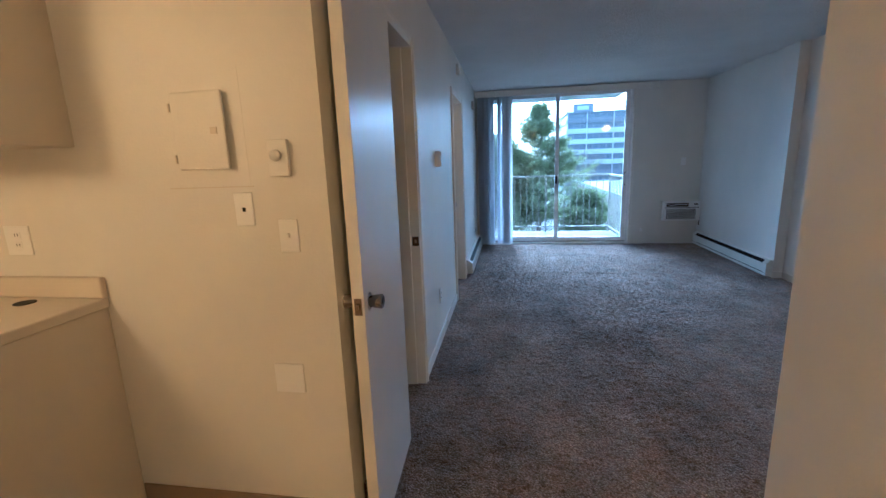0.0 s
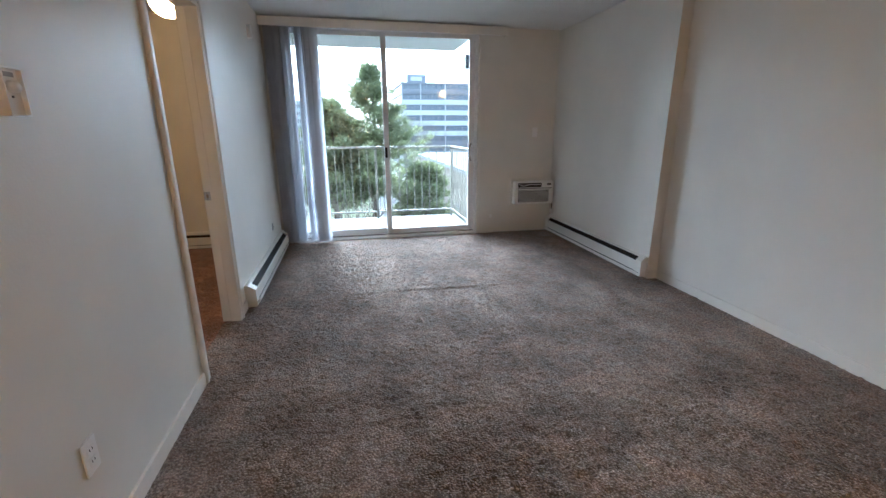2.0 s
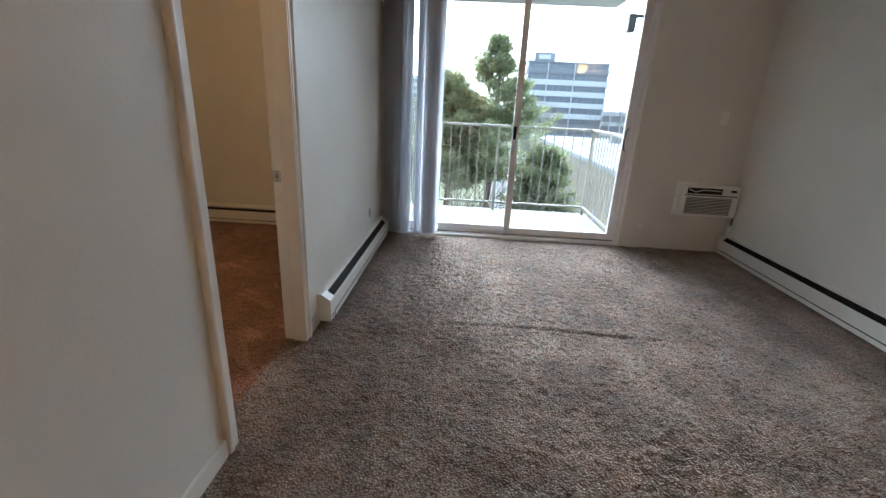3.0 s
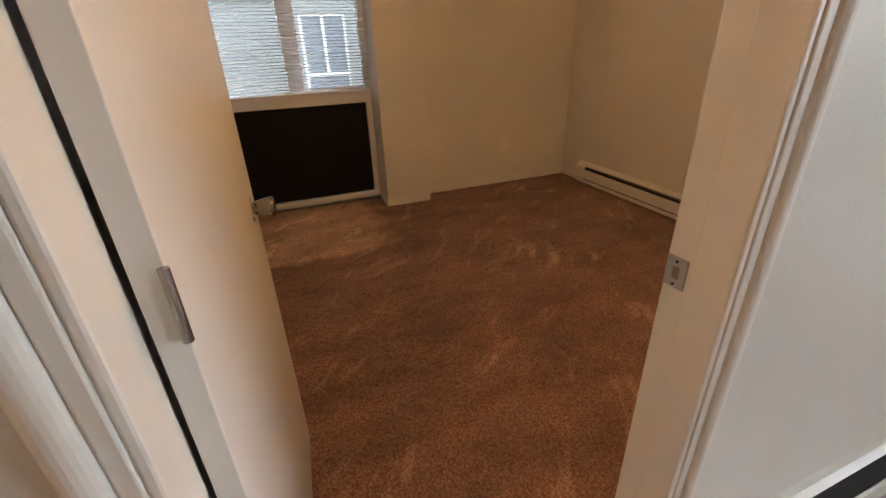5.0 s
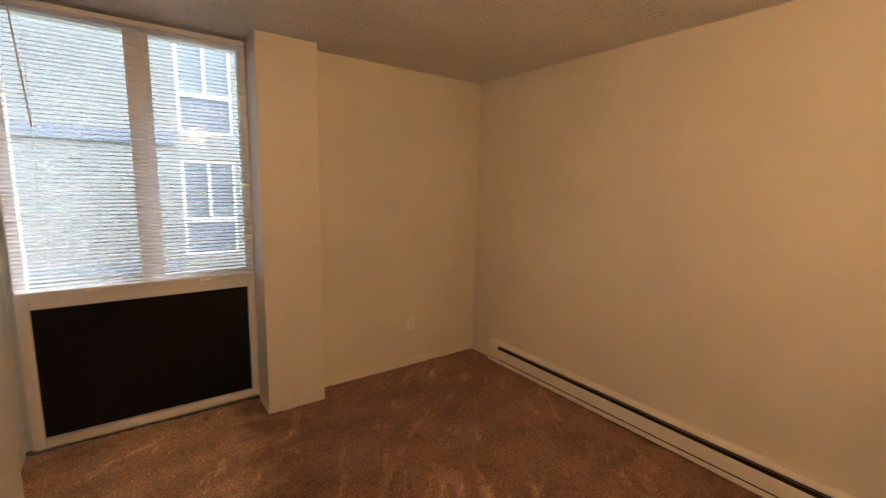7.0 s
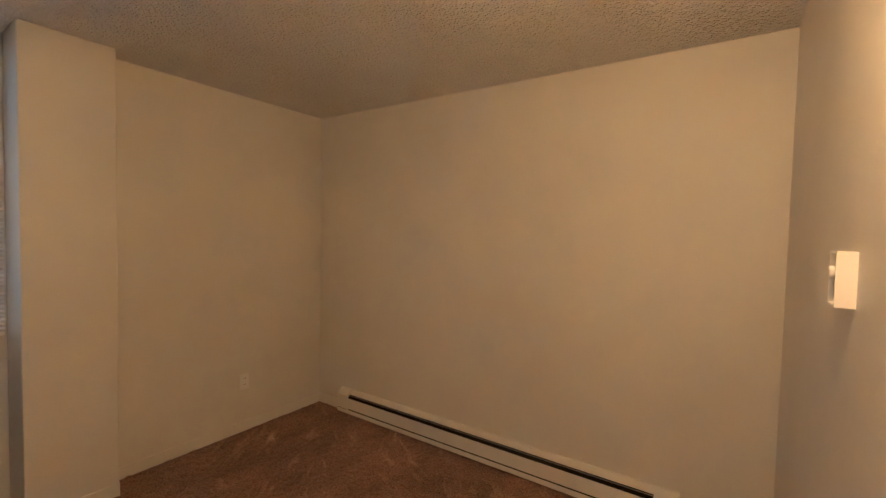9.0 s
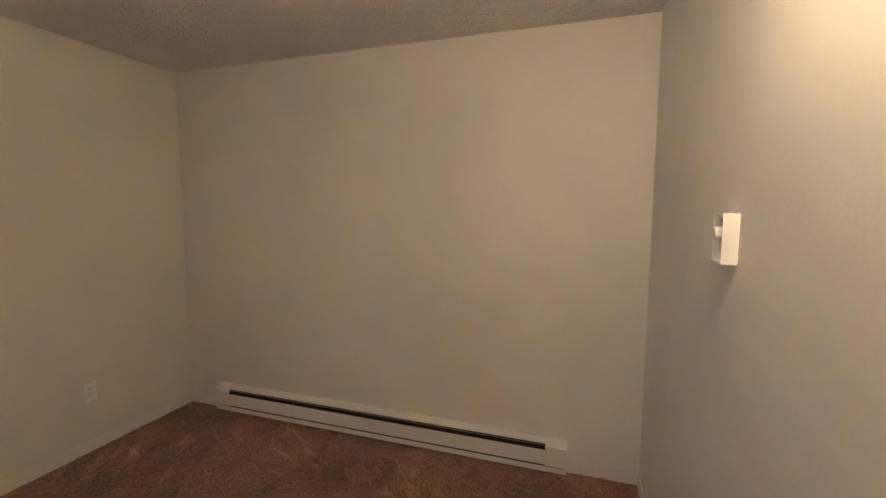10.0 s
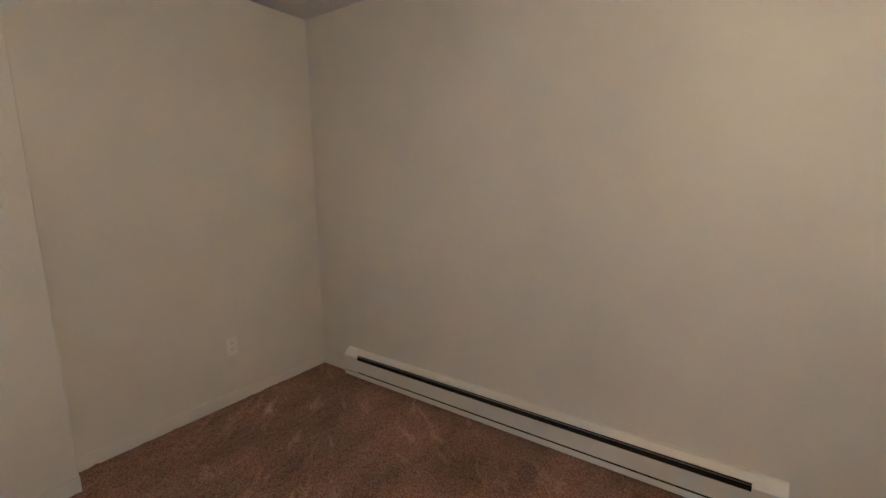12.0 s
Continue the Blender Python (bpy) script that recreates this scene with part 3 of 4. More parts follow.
# ---------------------------------------------------------------- switches, outlets, thermostats
def plate(name, m, label, category, w=0.070, h=0.115, face="outlet", mat=PLAST):
    """Wall plate, back at y=0, facing -y about the origin."""
    ob = base(name, label, category, m.translation)
    ob.matrix_world = m
    bpy.context.view_layer.update()

    def add(nm, bm, mat, label=""):
        bmesh.ops.transform(bm, matrix=m, verts=bm.verts)
        return part(nm, bm, mat, ob, label)

    add("cover_plate", boxed((-w / 2, w / 2, -0.006, 0, -h / 2, h / 2), bev=0.0025), mat)
    if face == "outlet":
        for s in (-1, 1):
            add("receptacle", boxed((-0.017, 0.017, -0.008, -0.005, s * 0.0195 - 0.014, s * 0.0195 + 0.014), bev=0.003), PLAST)
            for q in (-1, 1):
                add("slot", boxed((q * 0.0065 - 0.0012, q * 0.0065 + 0.0012, -0.0088, -0.0078, s * 0.0195 - 0.002, s * 0.0195 + 0.007)), DARK)
    elif face == "switch":
        add("toggle", boxed((-0.005, 0.005, -0.016, -0.005, -0.006, 0.010), bev=0.002), PLAST)
    elif face == "jack":
        add("jack", boxed((-0.006, 0.006, -0.0075, -0.005, -0.008, 0.006), bev=0.001), DARK)
    elif face == "coax":
        add("socket", tube(bmesh.new(), (0, -0.012, 0), (0, -0.005, 0), 0.005, seg=10), STEEL)
    if face != "blank":
        for s in (-1, 1):
            add("screw", tube(bmesh.new(), (0, -0.0072, s * h * 0.36), (0, -0.005, s * h * 0.36), 0.003, seg=8), PLAST)
    return ob


SOUTH = lambda x, z: pose(x, 1.93, z)
EASTW = lambda y, z: pose(XW, y, z, 0, 0, 90)
plate("wall_outlet", EASTW(3.737, 0.36), "white duplex outlet low on the living room wall", "outlet")
plate("wall_jack", EASTW(7.10, 0.33), "small grey metal jack above the heater", "jack", 0.045, 0.075, "coax", GRILL)
plate("wall_outlet", pose(XB, 6.95, 0.37, 0, 0, 90), "white duplex outlet low on the bedroom wall", "outlet")
plate("wall_outlet", pose(XWB, 6.86, 0.33, 0, 0, -90), "white outlet near the bedroom corner", "outlet")
plate("blank_plate", pose(2.535, YE, 1.265), "painted blank plate above the air conditioner", "wall plate", face="blank")
plate("phone_jack", SOUTH(-0.963, 1.253), "white phone jack plate with a dark socket", "wall plate", face="jack")
plate("light_switch", SOUTH(-0.807, 1.158), "white toggle switch plate beside the closet door", "switch", face="switch")
plate("blank_plate", SOUTH(-0.866, 0.62), "painted blank plate low on the kitchen wall", "wall plate", 0.115, 0.115, "blank")
plate("kitchen_outlet", SOUTH(-1.936, 1.15), "white double outlet plate above the counter", "outlet", 0.115, 0.115, "outlet")
plate("small_jack", pose(1.98, YE, 0.22), "tiny painted jack beside the sliding door", "jack", 0.03, 0.045, "blank")


def thermostat(name, m, label, w=0.072, h=0.115, d=0.033):
    """Boxy line-voltage thermostat with a dial in a recessed face, facing -y."""
    ob = base(name, label, "thermostat", m.translation)
    ob.matrix_world = m
    bpy.context.view_layer.update()

    def add(nm, bm, mat, label="", smooth=False):
        bmesh.ops.transform(bm, matrix=m, verts=bm.verts)
        return part(nm, bm, mat, ob, label, smooth)

    t = 0.004
    bm = boxed((-w / 2, -w / 2 + t, -d, 0, -h / 2, h / 2), (w / 2 - t, w / 2, -d, 0, -h / 2, h / 2), (-w / 2 + t, w / 2 - t, -d, 0, h / 2 - t, h / 2), (-w / 2 + t, w / 2 - t, -d, 0, -h / 2, -h / 2 + t), (-w / 2 + t, w / 2 - t, -d + 0.012, 0, -h / 2 + t, h / 2 - t))
    add("case", bm, PLAST)
    add("dial", tube(bmesh.new(), (0, -d - 0.005, 0.012), (0, -d + 0.012, 0.012), 0.0135, 0.015, seg=24), PLAST, "", True)
    add("scale", boxed((-0.018, 0.018, -d + 0.0095, -d + 0.0125, 0.036, 0.047)), GRILL)
    add("pointer", boxed((-0.002, 0.002, -d + 0.009, -d + 0.0125, -0.014, -0.009)), DARK)
    return ob


thermostat("thermostat", pose(XW, 3.777, 1.41, 0, 0, 90), "white boxy dial thermostat on the living room wall")
thermostat("thermostat", pose(XWB, 6.394, 1.425, 0, 0, -90), "white boxy dial thermostat on the bedroom wall")
kt = base("dial_timer", "cream plate with a round dial on the kitchen wall", "dial switch", (-0.811, 1.93, 1.421))
part("case", boxed((-0.846, -0.776, 1.912, 1.93, 1.361, 1.481), bev=0.003), TRIM, kt)
part("dial", tube(bmesh.new(), (-0.815, 1.899, 1.430), (-0.815, 1.9125, 1.430), 0.017, 0.019, seg=24), PLAST, kt, "", True)


def detector(name, p, label):
    ob = base(name, label, "sensor", p)
    part("case", boxed((p[0], p[0] + 0.035, p[1] - 0.032, p[1] + 0.032, p[2] - 0.055, p[2] + 0.055), bev=0.008), PLAST, ob)
    part("lens", boxed((p[0] + 0.034, p[0] + 0.042, p[1] - 0.020, p[1] + 0.020, p[2] - 0.048, p[2] - 0.010), bev=0.004), PLAST, ob)


detector("alarm_sensor", (XW, 5.224, 2.315), "small white alarm sensor above the bedroom doorway")
detector("alarm_sensor", (XW, 6.963, 2.165), "small white sensor high on the wall by the blinds")


# ---------------------------------------------------------------- kitchen corner
panel = base("breaker_panel", "painted electrical panel with a slightly open door", "electrical panel", (-1.08, 1.93, 1.5))
part("frame", boxed((-1.235, -0.93, 1.9290, 1.93, 1.335, 1.72)), WALL, panel)
part("lower_seam", boxed((-1.24, -0.92, 1.9275, 1.93, 1.329, 1.3325)), LAMIN, panel, "thin painted-over seam")
bm = boxed((-0.10, 0.10, -0.010, 0, -0.128, 0.128), bev=0.006)
bmesh.ops.transform(bm, matrix=pose(-1.082, 1.921, 1.520, 0, 0, -4), verts=bm.verts)
dr = part("panel_door", bm, WALL, panel)
bm = boxed((0.045, 0.071, -0.0125, -0.0095, -0.012, 0.010), bev=0.001)
bmesh.ops.transform(bm, matrix=pose(-1.082, 1.921, 1.520, 0, 0, -4), verts=bm.verts)
part("latch", bm, LAMIN, dr)
for z in (1.43, 1.60):
    part("hinge", tube(bmesh.new(), (-1.188, 1.917, z - 0.014), (-1.188, 1.917, z + 0.014), 0.004, seg=8), LAMIN, panel)

cab = base("base_cabinet", "cream kitchen base cabinet under the counter", "cabinet", (-1.97, 1.0, 0))
part("body", boxed((-2.349, -1.612, 0.2, 1.929, 0.0, 0.884)), CABP, cab)
part("side_panel", boxed((-1.611, -1.596, 0.2, 1.929, 0.002, 0.883), bev=0.002), CABP, cab, "plain cream laminate panel")
top = base("countertop", "cream laminate countertop with a raised lip along the wall", "countertop", (-1.97, 1.0, 0.8845))
part("slab", boxed((-2.349, -1.585, 0.2, 1.929, 0.8845, 0.925), bev=0.006), LAMIN, top)
part("side_splash", boxed((-2.30, -1.583, 1.905, 1.929, 0.9255, 1.008), bev=0.006), LAMIN, top)
part("back_splash", boxed((-2.349, -2.325, 0.2, 1.904, 0.9255, 1.008), bev=0.006), LAMIN, top)
thing("cord_grommet", tube(bmesh.new(), (-1.855, 1.84, 0.9255), (-1.855, 1.84, 0.929), 0.034, seg=20), DARK, "black round opening in the countertop", "grommet")
up = base("wall_cabinet", "cream wall cabinet hung beside the panel", "cabinet", (-1.97, 1.75, 1.49))
part("body", boxed((-2.349, -1.60, 1.575, 1.929, 1.49, 2.439)), CABP, up)
for x in (-2.345, -1.972):
    part("cabinet_door", boxed((x, x + 0.369, 1.556, 1.575, 1.492, 2.40), bev=0.003), CABP, up)


# ---------------------------------------------------------------- lamps
def globe(name, p, r, mat, label):
    ob = base(name, label, "ceiling light", (p[0], p[1], CEIL))
    part("canopy", lathe(bmesh.new(), ((0.065, 0), (0.065, -0.012), (0.045, -0.030), (0.028, -0.036)), Matrix.Translation((p[0], p[1], CEIL - 0.001))), STEEL, ob, "", True)
    part("neck", tube(bmesh.new(), (p[0], p[1], CEIL - 0.03), (p[0], p[1], p[2] + r * 0.85), 0.028, 0.045, seg=16), STEEL, ob, "", True)
    prof = [(r * math.sin(a), r * math.cos(a)) for a in np.linspace(0.30, math.pi - 0.02, 14)]
    part("globe", lathe(bmesh.new(), prof, Matrix.Translation(p)), mat, ob, "lit opal glass globe", True)
    return ob


gp = Vector((-0.845, 5.80, 2.11))
wl_ = base("wall_light", "lit warm opal globe light on the bedroom wall", "wall light", (XWB, gp.y, gp.z))
m = Matrix.Translation((XWB, gp.y, gp.z)) @ pose(0, 0, 0, 0, -90, 0)
part("wall_plate", lathe(bmesh.new(), ((0.055, 0.0005), (0.055, 0.010), (0.040, 0.022), (0.026, 0.026), (0.026, 0.045)), m), STEEL, wl_, "", True)
part("globe", lathe(bmesh.new(), [(0.105 * math.sin(q), -0.105 * math.cos(q)) for q in np.linspace(0.26, math.pi - 0.02, 14)], Matrix.Translation(gp) @ pose(0, 0, 0, 0, -90, 0)), GLOBE_BED, wl_, "lit opal glass globe", True)
globe("ceiling_light", (-2.16, 0.10, 1.95), 0.17, GLOBE_KIT, "lit warm opal globe hung from the kitchen ceiling")
globe("ceiling_light", (0.25, -1.3, 2.20), 0.11, GLOBE_HALL, "lit warm opal globe light in the hall")
globe("ceiling_light", (2.66, 1.65, 2.16), 0.10, GLOBE_DINE, "lit warm opal globe light in the dining corner")


# ---------------------------------------------------------------- sliding door, blinds, air conditioner
sd = base("sliding_door_1", "white aluminium sliding glass door onto the balcony", "sliding door", (0.7, YE + 0.1, 0), "structure")
x0, x1, zt = SL
part("door_frame", boxed((x0, x0 + 0.04, YE + 0.03, YE + 0.16, 0.0, zt), (x1 - 0.04, x1, YE + 0.03, YE + 0.16, 0.0, zt), (x0 + 0.04, x1 - 0.04, YE + 0.03, YE + 0.16, zt - 0.035, zt), (x0 + 0.04, x1 - 0.04, YE + 0.03, YE + 0.16, -0.012, 0.035), bev=0.003), WINW, sd)


def sash(a, b, y, stile, name):
    s = part(name, boxed((a, a + stile, y, y + 0.035, 0.036, zt - 0.036), (b - stile, b, y, y + 0.035, 0.036, zt - 0.036), (a + stile, b - stile, y, y + 0.035, 0.036, 0.105), (a + stile, b - stile, y, y + 0.035, zt - 0.085, zt - 0.036), bev=0.003), WINW, sd)
    g = part("glass_pane", boxed((a + stile - 0.004, b - stile + 0.004, y + 0.014, y + 0.020, 0.1, zt - 0.08)), GLASS, s, "clear glass")
    g.visible_shadow = False
    return s


sash(x0 + 0.041, 0.712, YE + 0.105, 0.055, "fixed_panel")
mv = sash(0.648, x1 - 0.041, YE + 0.055, 0.06, "sliding_panel")
bm = bmesh.new()
pts = [Vector((x1 - 0.07 - 0.038 * math.sin(a), YE + 0.055 - 0.045 * math.sin(a), 1.03 + 0.10 * math.cos(a))) for a in np.linspace(0, math.pi, 9)]
for a, b in zip(pts, pts[1:]):
    tube(bm, a, b, 0.008, seg=8)
part("pull_handle", bm, STEEL, mv, "curved metal pull handle")
part("latch", boxed((0.655, 0.683, YE + 0.038, YE + 0.0555, 0.98, 1.10), bev=0.004), DARK, mv, "dark latch")
part("track", boxed((x0 + 0.04, x1 - 0.04, YE + 0.03, YE + 0.05, 0.035, 0.044)), STEEL, sd)
structure("threshold", [(x0 - 0.02, x1 + 0.005, YE - 0.012, YE + 0.03, -0.012, 0.022)], WINW, "white metal threshold of the sliding door", "threshold", 0.003)
structure("trim_jamb", [(x1, x1 + 0.035, YE - 0.012, YE, 0.0, 2.395)], TRIM, "painted trim beside the sliding door", "trim", 0.003)

val = base("valance", "cream blind valance above the sliding door", "valance", (0.75, YE - 0.06, 2.33))
part("face_board", boxed((-0.598, 2.09, YE - 0.135, YE - 0.123, 2.335, 2.425), bev=0.003), TRIM, val)
part("return_board", boxed((2.078, 2.09, YE - 0.123, YE - 0.001, 2.335, 2.425), bev=0.003), TRIM, val)
part("top_board", boxed((-0.598, 2.078, YE - 0.123, YE - 0.001, 2.413, 2.425)), TRIM, val)

vb = base("vertical_blind", "grey vinyl vertical blind drawn to one side", "blind", (-0.28, YE - 0.07, 2.35))
part("head_rail", boxed((-0.59, 2.06, YE - 0.085, YE - 0.045, 2.345, 2.385), bev=0.003), WINW, vb)
bm = bmesh.new()
for k in range(5):
    u0, u1 = -0.0445 + k * 0.0178, -0.0445 + (k + 1) * 0.0178
    b0, b1 = 0.007 * (1 - (u0 / 0.0445) ** 2), 0.007 * (1 - (u1 / 0.0445) ** 2)
    bm.faces.new([bm.verts.new(v) for v in ((u0, b0, 0.035), (u1, b1, 0.035), (u1, b1, 2.345), (u0, b0, 2.345))])
bmesh.ops.remove_doubles(bm, verts=bm.verts, dist=0.0002)
vane = mesh_of("slat", bm, VANE, True)
rv = random.Random(3)
for k in range(25):
    x = -0.545 + k * 0.0200 + rv.uniform(-0.004, 0.004)
    turn = 76 + rv.uniform(-24, 20) if k < 20 else 28 + rv.uniform(-16, 14)
    piece("slat", vane, vb, pose(x, YE - 0.066, 0, rv.uniform(-0.25, 0.25), rv.uniform(-0.2, 0.2), turn))

ac = base("air_conditioner", "white through-wall air conditioner with a louvred grille", "air conditioner", (2.52, YE, 0.35))
part("case", boxed((2.262, 2.785, YE - 0.115, YE - 0.001, 0.375, 0.665), bev=0.008), PLAST, ac)
part("control_recess", boxed((2.30, 2.615, YE - 0.119, YE - 0.113, 0.590, 0.645), bev=0.002), DARK, ac, "dark air outlet")
bm = bmesh.new()
for a, b in (((2.31, 0.632), (2.37, 0.606)), ((2.37, 0.606), (2.45, 0.628)), ((2.45, 0.628), (2.60, 0.622))):
    tube(bm, (a[0], YE - 0.122, a[1]), (b[0], YE - 0.122, b[1]), 0.004, seg=6)
part("outlet_vane", bm, PLAST, ac)
part("control_panel", boxed((2.63, 2.765, YE - 0.119, YE - 0.113, 0.600, 0.650), bev=0.002), PLAST, ac)
part("display", boxed((2.69, 2.745, YE - 0.121, YE - 0.118, 0.616, 0.636)), DARK, ac)
part("shadow_gap", boxed((2.285, 2.765, YE - 0.117, YE - 0.1145, 0.572, 0.580)), DARK, ac)
gr = part("grille", boxed((2.305, 2.72, YE - 0.118, YE - 0.113, 0.40, 0.555)), DARK, ac, "grey louvred intake")
lv = mesh_of("louver", boxed((2.307, 2.718, -0.002, 0.003, -0.0028, 0.0022), bev=0.0008), PLAST)
for k in range(11):
    ob = new("louver", lv)
    ob.parent = gr
    ob.matrix_parent_inverse = gr.matrix_world.inverted()
    ob.matrix_basis = pose(0, YE - 0.121, 0.408 + k * 0.014, 8)
thing("sleeve_trim", boxed((2.245, 2.262, YE - 0.03, YE - 0.001, 0.36, 0.68), (2.262, 2.79, YE - 0.03, YE - 0.001, 0.665, 0.685), (2.262, 2.79, YE - 0.03, YE - 0.001, 0.36, 0.375), bev=0.003), TRIM, "painted sleeve trim round the air conditioner", "trim", "structure")
bm = bmesh.new()
cord = [Vector((2.789, YE - 0.05, 0.60)), Vector((2.792, YE - 0.06, 0.50)), Vector((2.788, YE - 0.09, 0.40)), Vector((2.782, YE - 0.095, 0.33)), Vector((2.785, YE - 0.09, 0.29))]
for a, b in zip(cord, cord[1:]):
    tube(bm, a, b, 0.0055, seg=8)
part("power_cord", bm, DARK, ac, "dark power cord")
part("plug", boxed((2.762, 2.798, YE - 0.11, YE - 0.075, 0.235, 0.30), bev=0.006), PLAST, ac)


# ---------------------------------------------------------------- bedroom window
y0, y1, z0, z1 = BW
bw = base("window_1", "white bedroom window with a black panel below", "window", (XG, 5.14, z0), "structure")
part("window_frame", boxed((XG - 0.06, XG + 0.02, y0, y0 + 0.055, z0, z1), (XG - 0.06, XG + 0.02, y1 - 0.045, y1, z0, z1), (XG - 0.06, XG + 0.02, y0 + 0.055, y1 - 0.045, z1 - 0.045, z1), (XG - 0.06, XG + 0.02, y0 + 0.055, y1 - 0.045, z0, z0 + 0.048), bev=0.003), WINW, bw)
part("window_sill", boxed((XG - 0.06, XG + 0.035, y0 + 0.055, y1 - 0.045, 0.84, 0.925), bev=0.004), WINW, bw)
part("mullion", boxed((XG - 0.05, XG + 0.01, 5.105, 5.180, 0.925, z1 - 0.045), bev=0.003), WINW, bw)
part("black_panel", boxed((XG - 0.035, XG - 0.015, y0 + 0.055, y1 - 0.045, z0 + 0.048, 0.84)), BLACK, bw, "matt black panel")
for a, b in ((y0 + 0.055, 5.105), (5.180, y1 - 0.045)):
    g = part("glass_pane", boxed((XG - 0.030, XG - 0.024, a, b, 0.925, z1 - 0.045)), GLASS, bw, "clear glass")
    g.visible_shadow = False
part("sash_rail", boxed((XG - 0.045, XG - 0.005, 5.181, 5.225, 0.926, z1 - 0.046), (XG - 0.045, XG - 0.005, 5.225, y1 - 0.046, 0.926, 0.965), bev=0.003), WINW, bw)

mb = base("mini_blind", "white aluminium mini blind lowered and half open", "blind", (XG + 0.05, 5.14, z1))
xb = XG + 0.050
part("head_rail", boxed((xb - 0.018, xb + 0.018, y0 + 0.012, y1 - 0.012, z1 - 0.030, z1 - 0.002), bev=0.002), WINW, mb)
part("bottom_rail", boxed((xb - 0.013, xb + 0.013, y0 + 0.014, y1 - 0.014, 0.925, 0.943), bev=0.003), WINW, mb)
bm = bmesh.new()
for k in range(4):
    u0, u1 = -0.0125 + k * 0.00625, -0.0125 + (k + 1) * 0.00625
    c0, c1 = 0.002 * (1 - (u0 / 0.0125) ** 2), 0.002 * (1 - (u1 / 0.0125) ** 2)
    bm.faces.new([bm.verts.new(v) for v in ((u0, y0 + 0.014, c0), (u1, y0 + 0.014, c1), (u1, y1 - 0.014, c1), (u0, y1 - 0.014, c0))])
bmesh.ops.remove_doubles(bm, verts=bm.verts, dist=0.0002)
sl = mesh_of("slat", bm, SLAT, True)
n_slats = 66
for k in range(n_slats):
    piece("slat", sl, mb, pose(xb, 0, 0.952 + k * (z1 - 0.040 - 0.952) / (n_slats - 1), 0, BLIND_TILT + rv.uniform(-1.5, 1.5), 0))
for y in (y0 + 0.16, 5.14, y1 - 0.16):
    part("ladder_cord", boxed((xb + 0.0135, xb + 0.0145, y - 0.0008, y + 0.0008, 0.94, z1 - 0.03)), WINW, mb)
part("tilt_wand", tube(bmesh.new(), (xb + 0.026, y0 + 0.12, z1 - 0.03), (xb + 0.030, y0 + 0.16, z1 - 0.62), 0.004, seg=6), WINW, mb)
for y in (y0 + 0.33, y1 - 0.30):
    part("rail_clip", boxed((xb - 0.010, xb + 0.020, y - 0.03, y + 0.03, 0.915, 0.924), bev=0.002), PLAST, mb)


# ---------------------------------------------------------------- balcony
yo = YE + 0.2
structure("balcony", [(-2.6, 1.86, yo, 9.16, -0.20, -0.035)], CONC, "pale painted concrete balcony floor", "balcony", 0.006)
structure("balcony_above", [(-2.6, 1.87, yo, 9.20, 2.425, 2.62)], SOFFIT, "pale underside of the balcony above", "balcony", 0.01)
rl = base("balcony_railing", "beige painted steel balcony railing", "railing", (0, 9.06, -0.035))
yr, xr = 9.06, 1.79
part("top_rail", boxed((-2.6, xr + 0.025, yr - 0.025, yr + 0.025, 1.03, 1.06), bev=0.004), RAILP, rl)
part("bottom_rail", boxed((-2.6, xr, yr - 0.014, yr + 0.014, 0.06, 0.085), bev=0.003), RAILP, rl)
part("side_top_rail", boxed((xr - 0.025, xr + 0.025, yo, yr - 0.025, 1.03, 1.06), bev=0.004), RAILP, rl)
part("side_bottom_rail", boxed((xr - 0.014, xr + 0.014, yo, yr - 0.014, 0.06, 0.085), bev=0.003), RAILP, rl)
for p in ((xr, yr), (0.62, yr), (-0.62, yr), (-1.9, yr), (xr, yo + 0.06)):
    part("post", boxed((p[0] - 0.016, p[0] + 0.016, p[1] - 0.016, p[1] + 0.016, -0.035, 1.03), bev=0.003), RAILP, rl)
pk = mesh_of("picket", boxed((-0.0065, 0.0065, -0.0065, 0.0065, 0.085, 1.03), bev=0.0015), RAILP)
k = xr - 0.118
while k > -2.5:
    piece("picket", pk, rl, pose(k, yr, 0))
    k -= 0.118
k = yr - 0.105
while k > yo + 0.12:
    piece("picket", pk, rl, pose(xr, k, 0))
    k -= 0.105
bl = base("balcony_lamp", "dark outdoor lamp on a bracket under the balcony above", "outdoor lamp", (2.2, 9.3, 2.2))
part("lamp_box", boxed((2.10, 2.19, 9.4, 9.52, 2.22, 2.42), bev=0.006), DARK, bl)
part("bracket", boxed((2.19, 2.62, 9.44, 9.48, 2.385, 2.42)), DARK, bl)
part("mast", boxed((2.60, 2.66, 9.43, 9.49, -9.0, 2.42)), DARK, bl)


# ---------------------------------------------------------------- outside
GZ = -9.0
thing("ground", boxed((-600, 600, -600, 1500, GZ - 0.3, GZ)), GRASS, "dull winter lawn reaching to the horizon", "ground", "structure")
thing("parking_lot", boxed((3.5, 11.2, 16, 70, GZ, GZ + 0.03), (-60, 90, 70, 112, GZ, GZ + 0.03)), TARMAC, "grey asphalt parking lot", "road", "structure")
for k in range(16):
    thing("parking_line", boxed((6.2, 10.6, 22 + k * 2.8, 22.12 + k * 2.8, GZ + 0.031, GZ + 0.037)), LINE, "white painted parking line", "road marking", "structure", "parking lines")


def block(name, x0, x1, y0, y1, z1, label):
    ob = base(name, label, "building", ((x0 + x1) / 2, (y0 + y1) / 2, GZ))
    return ob


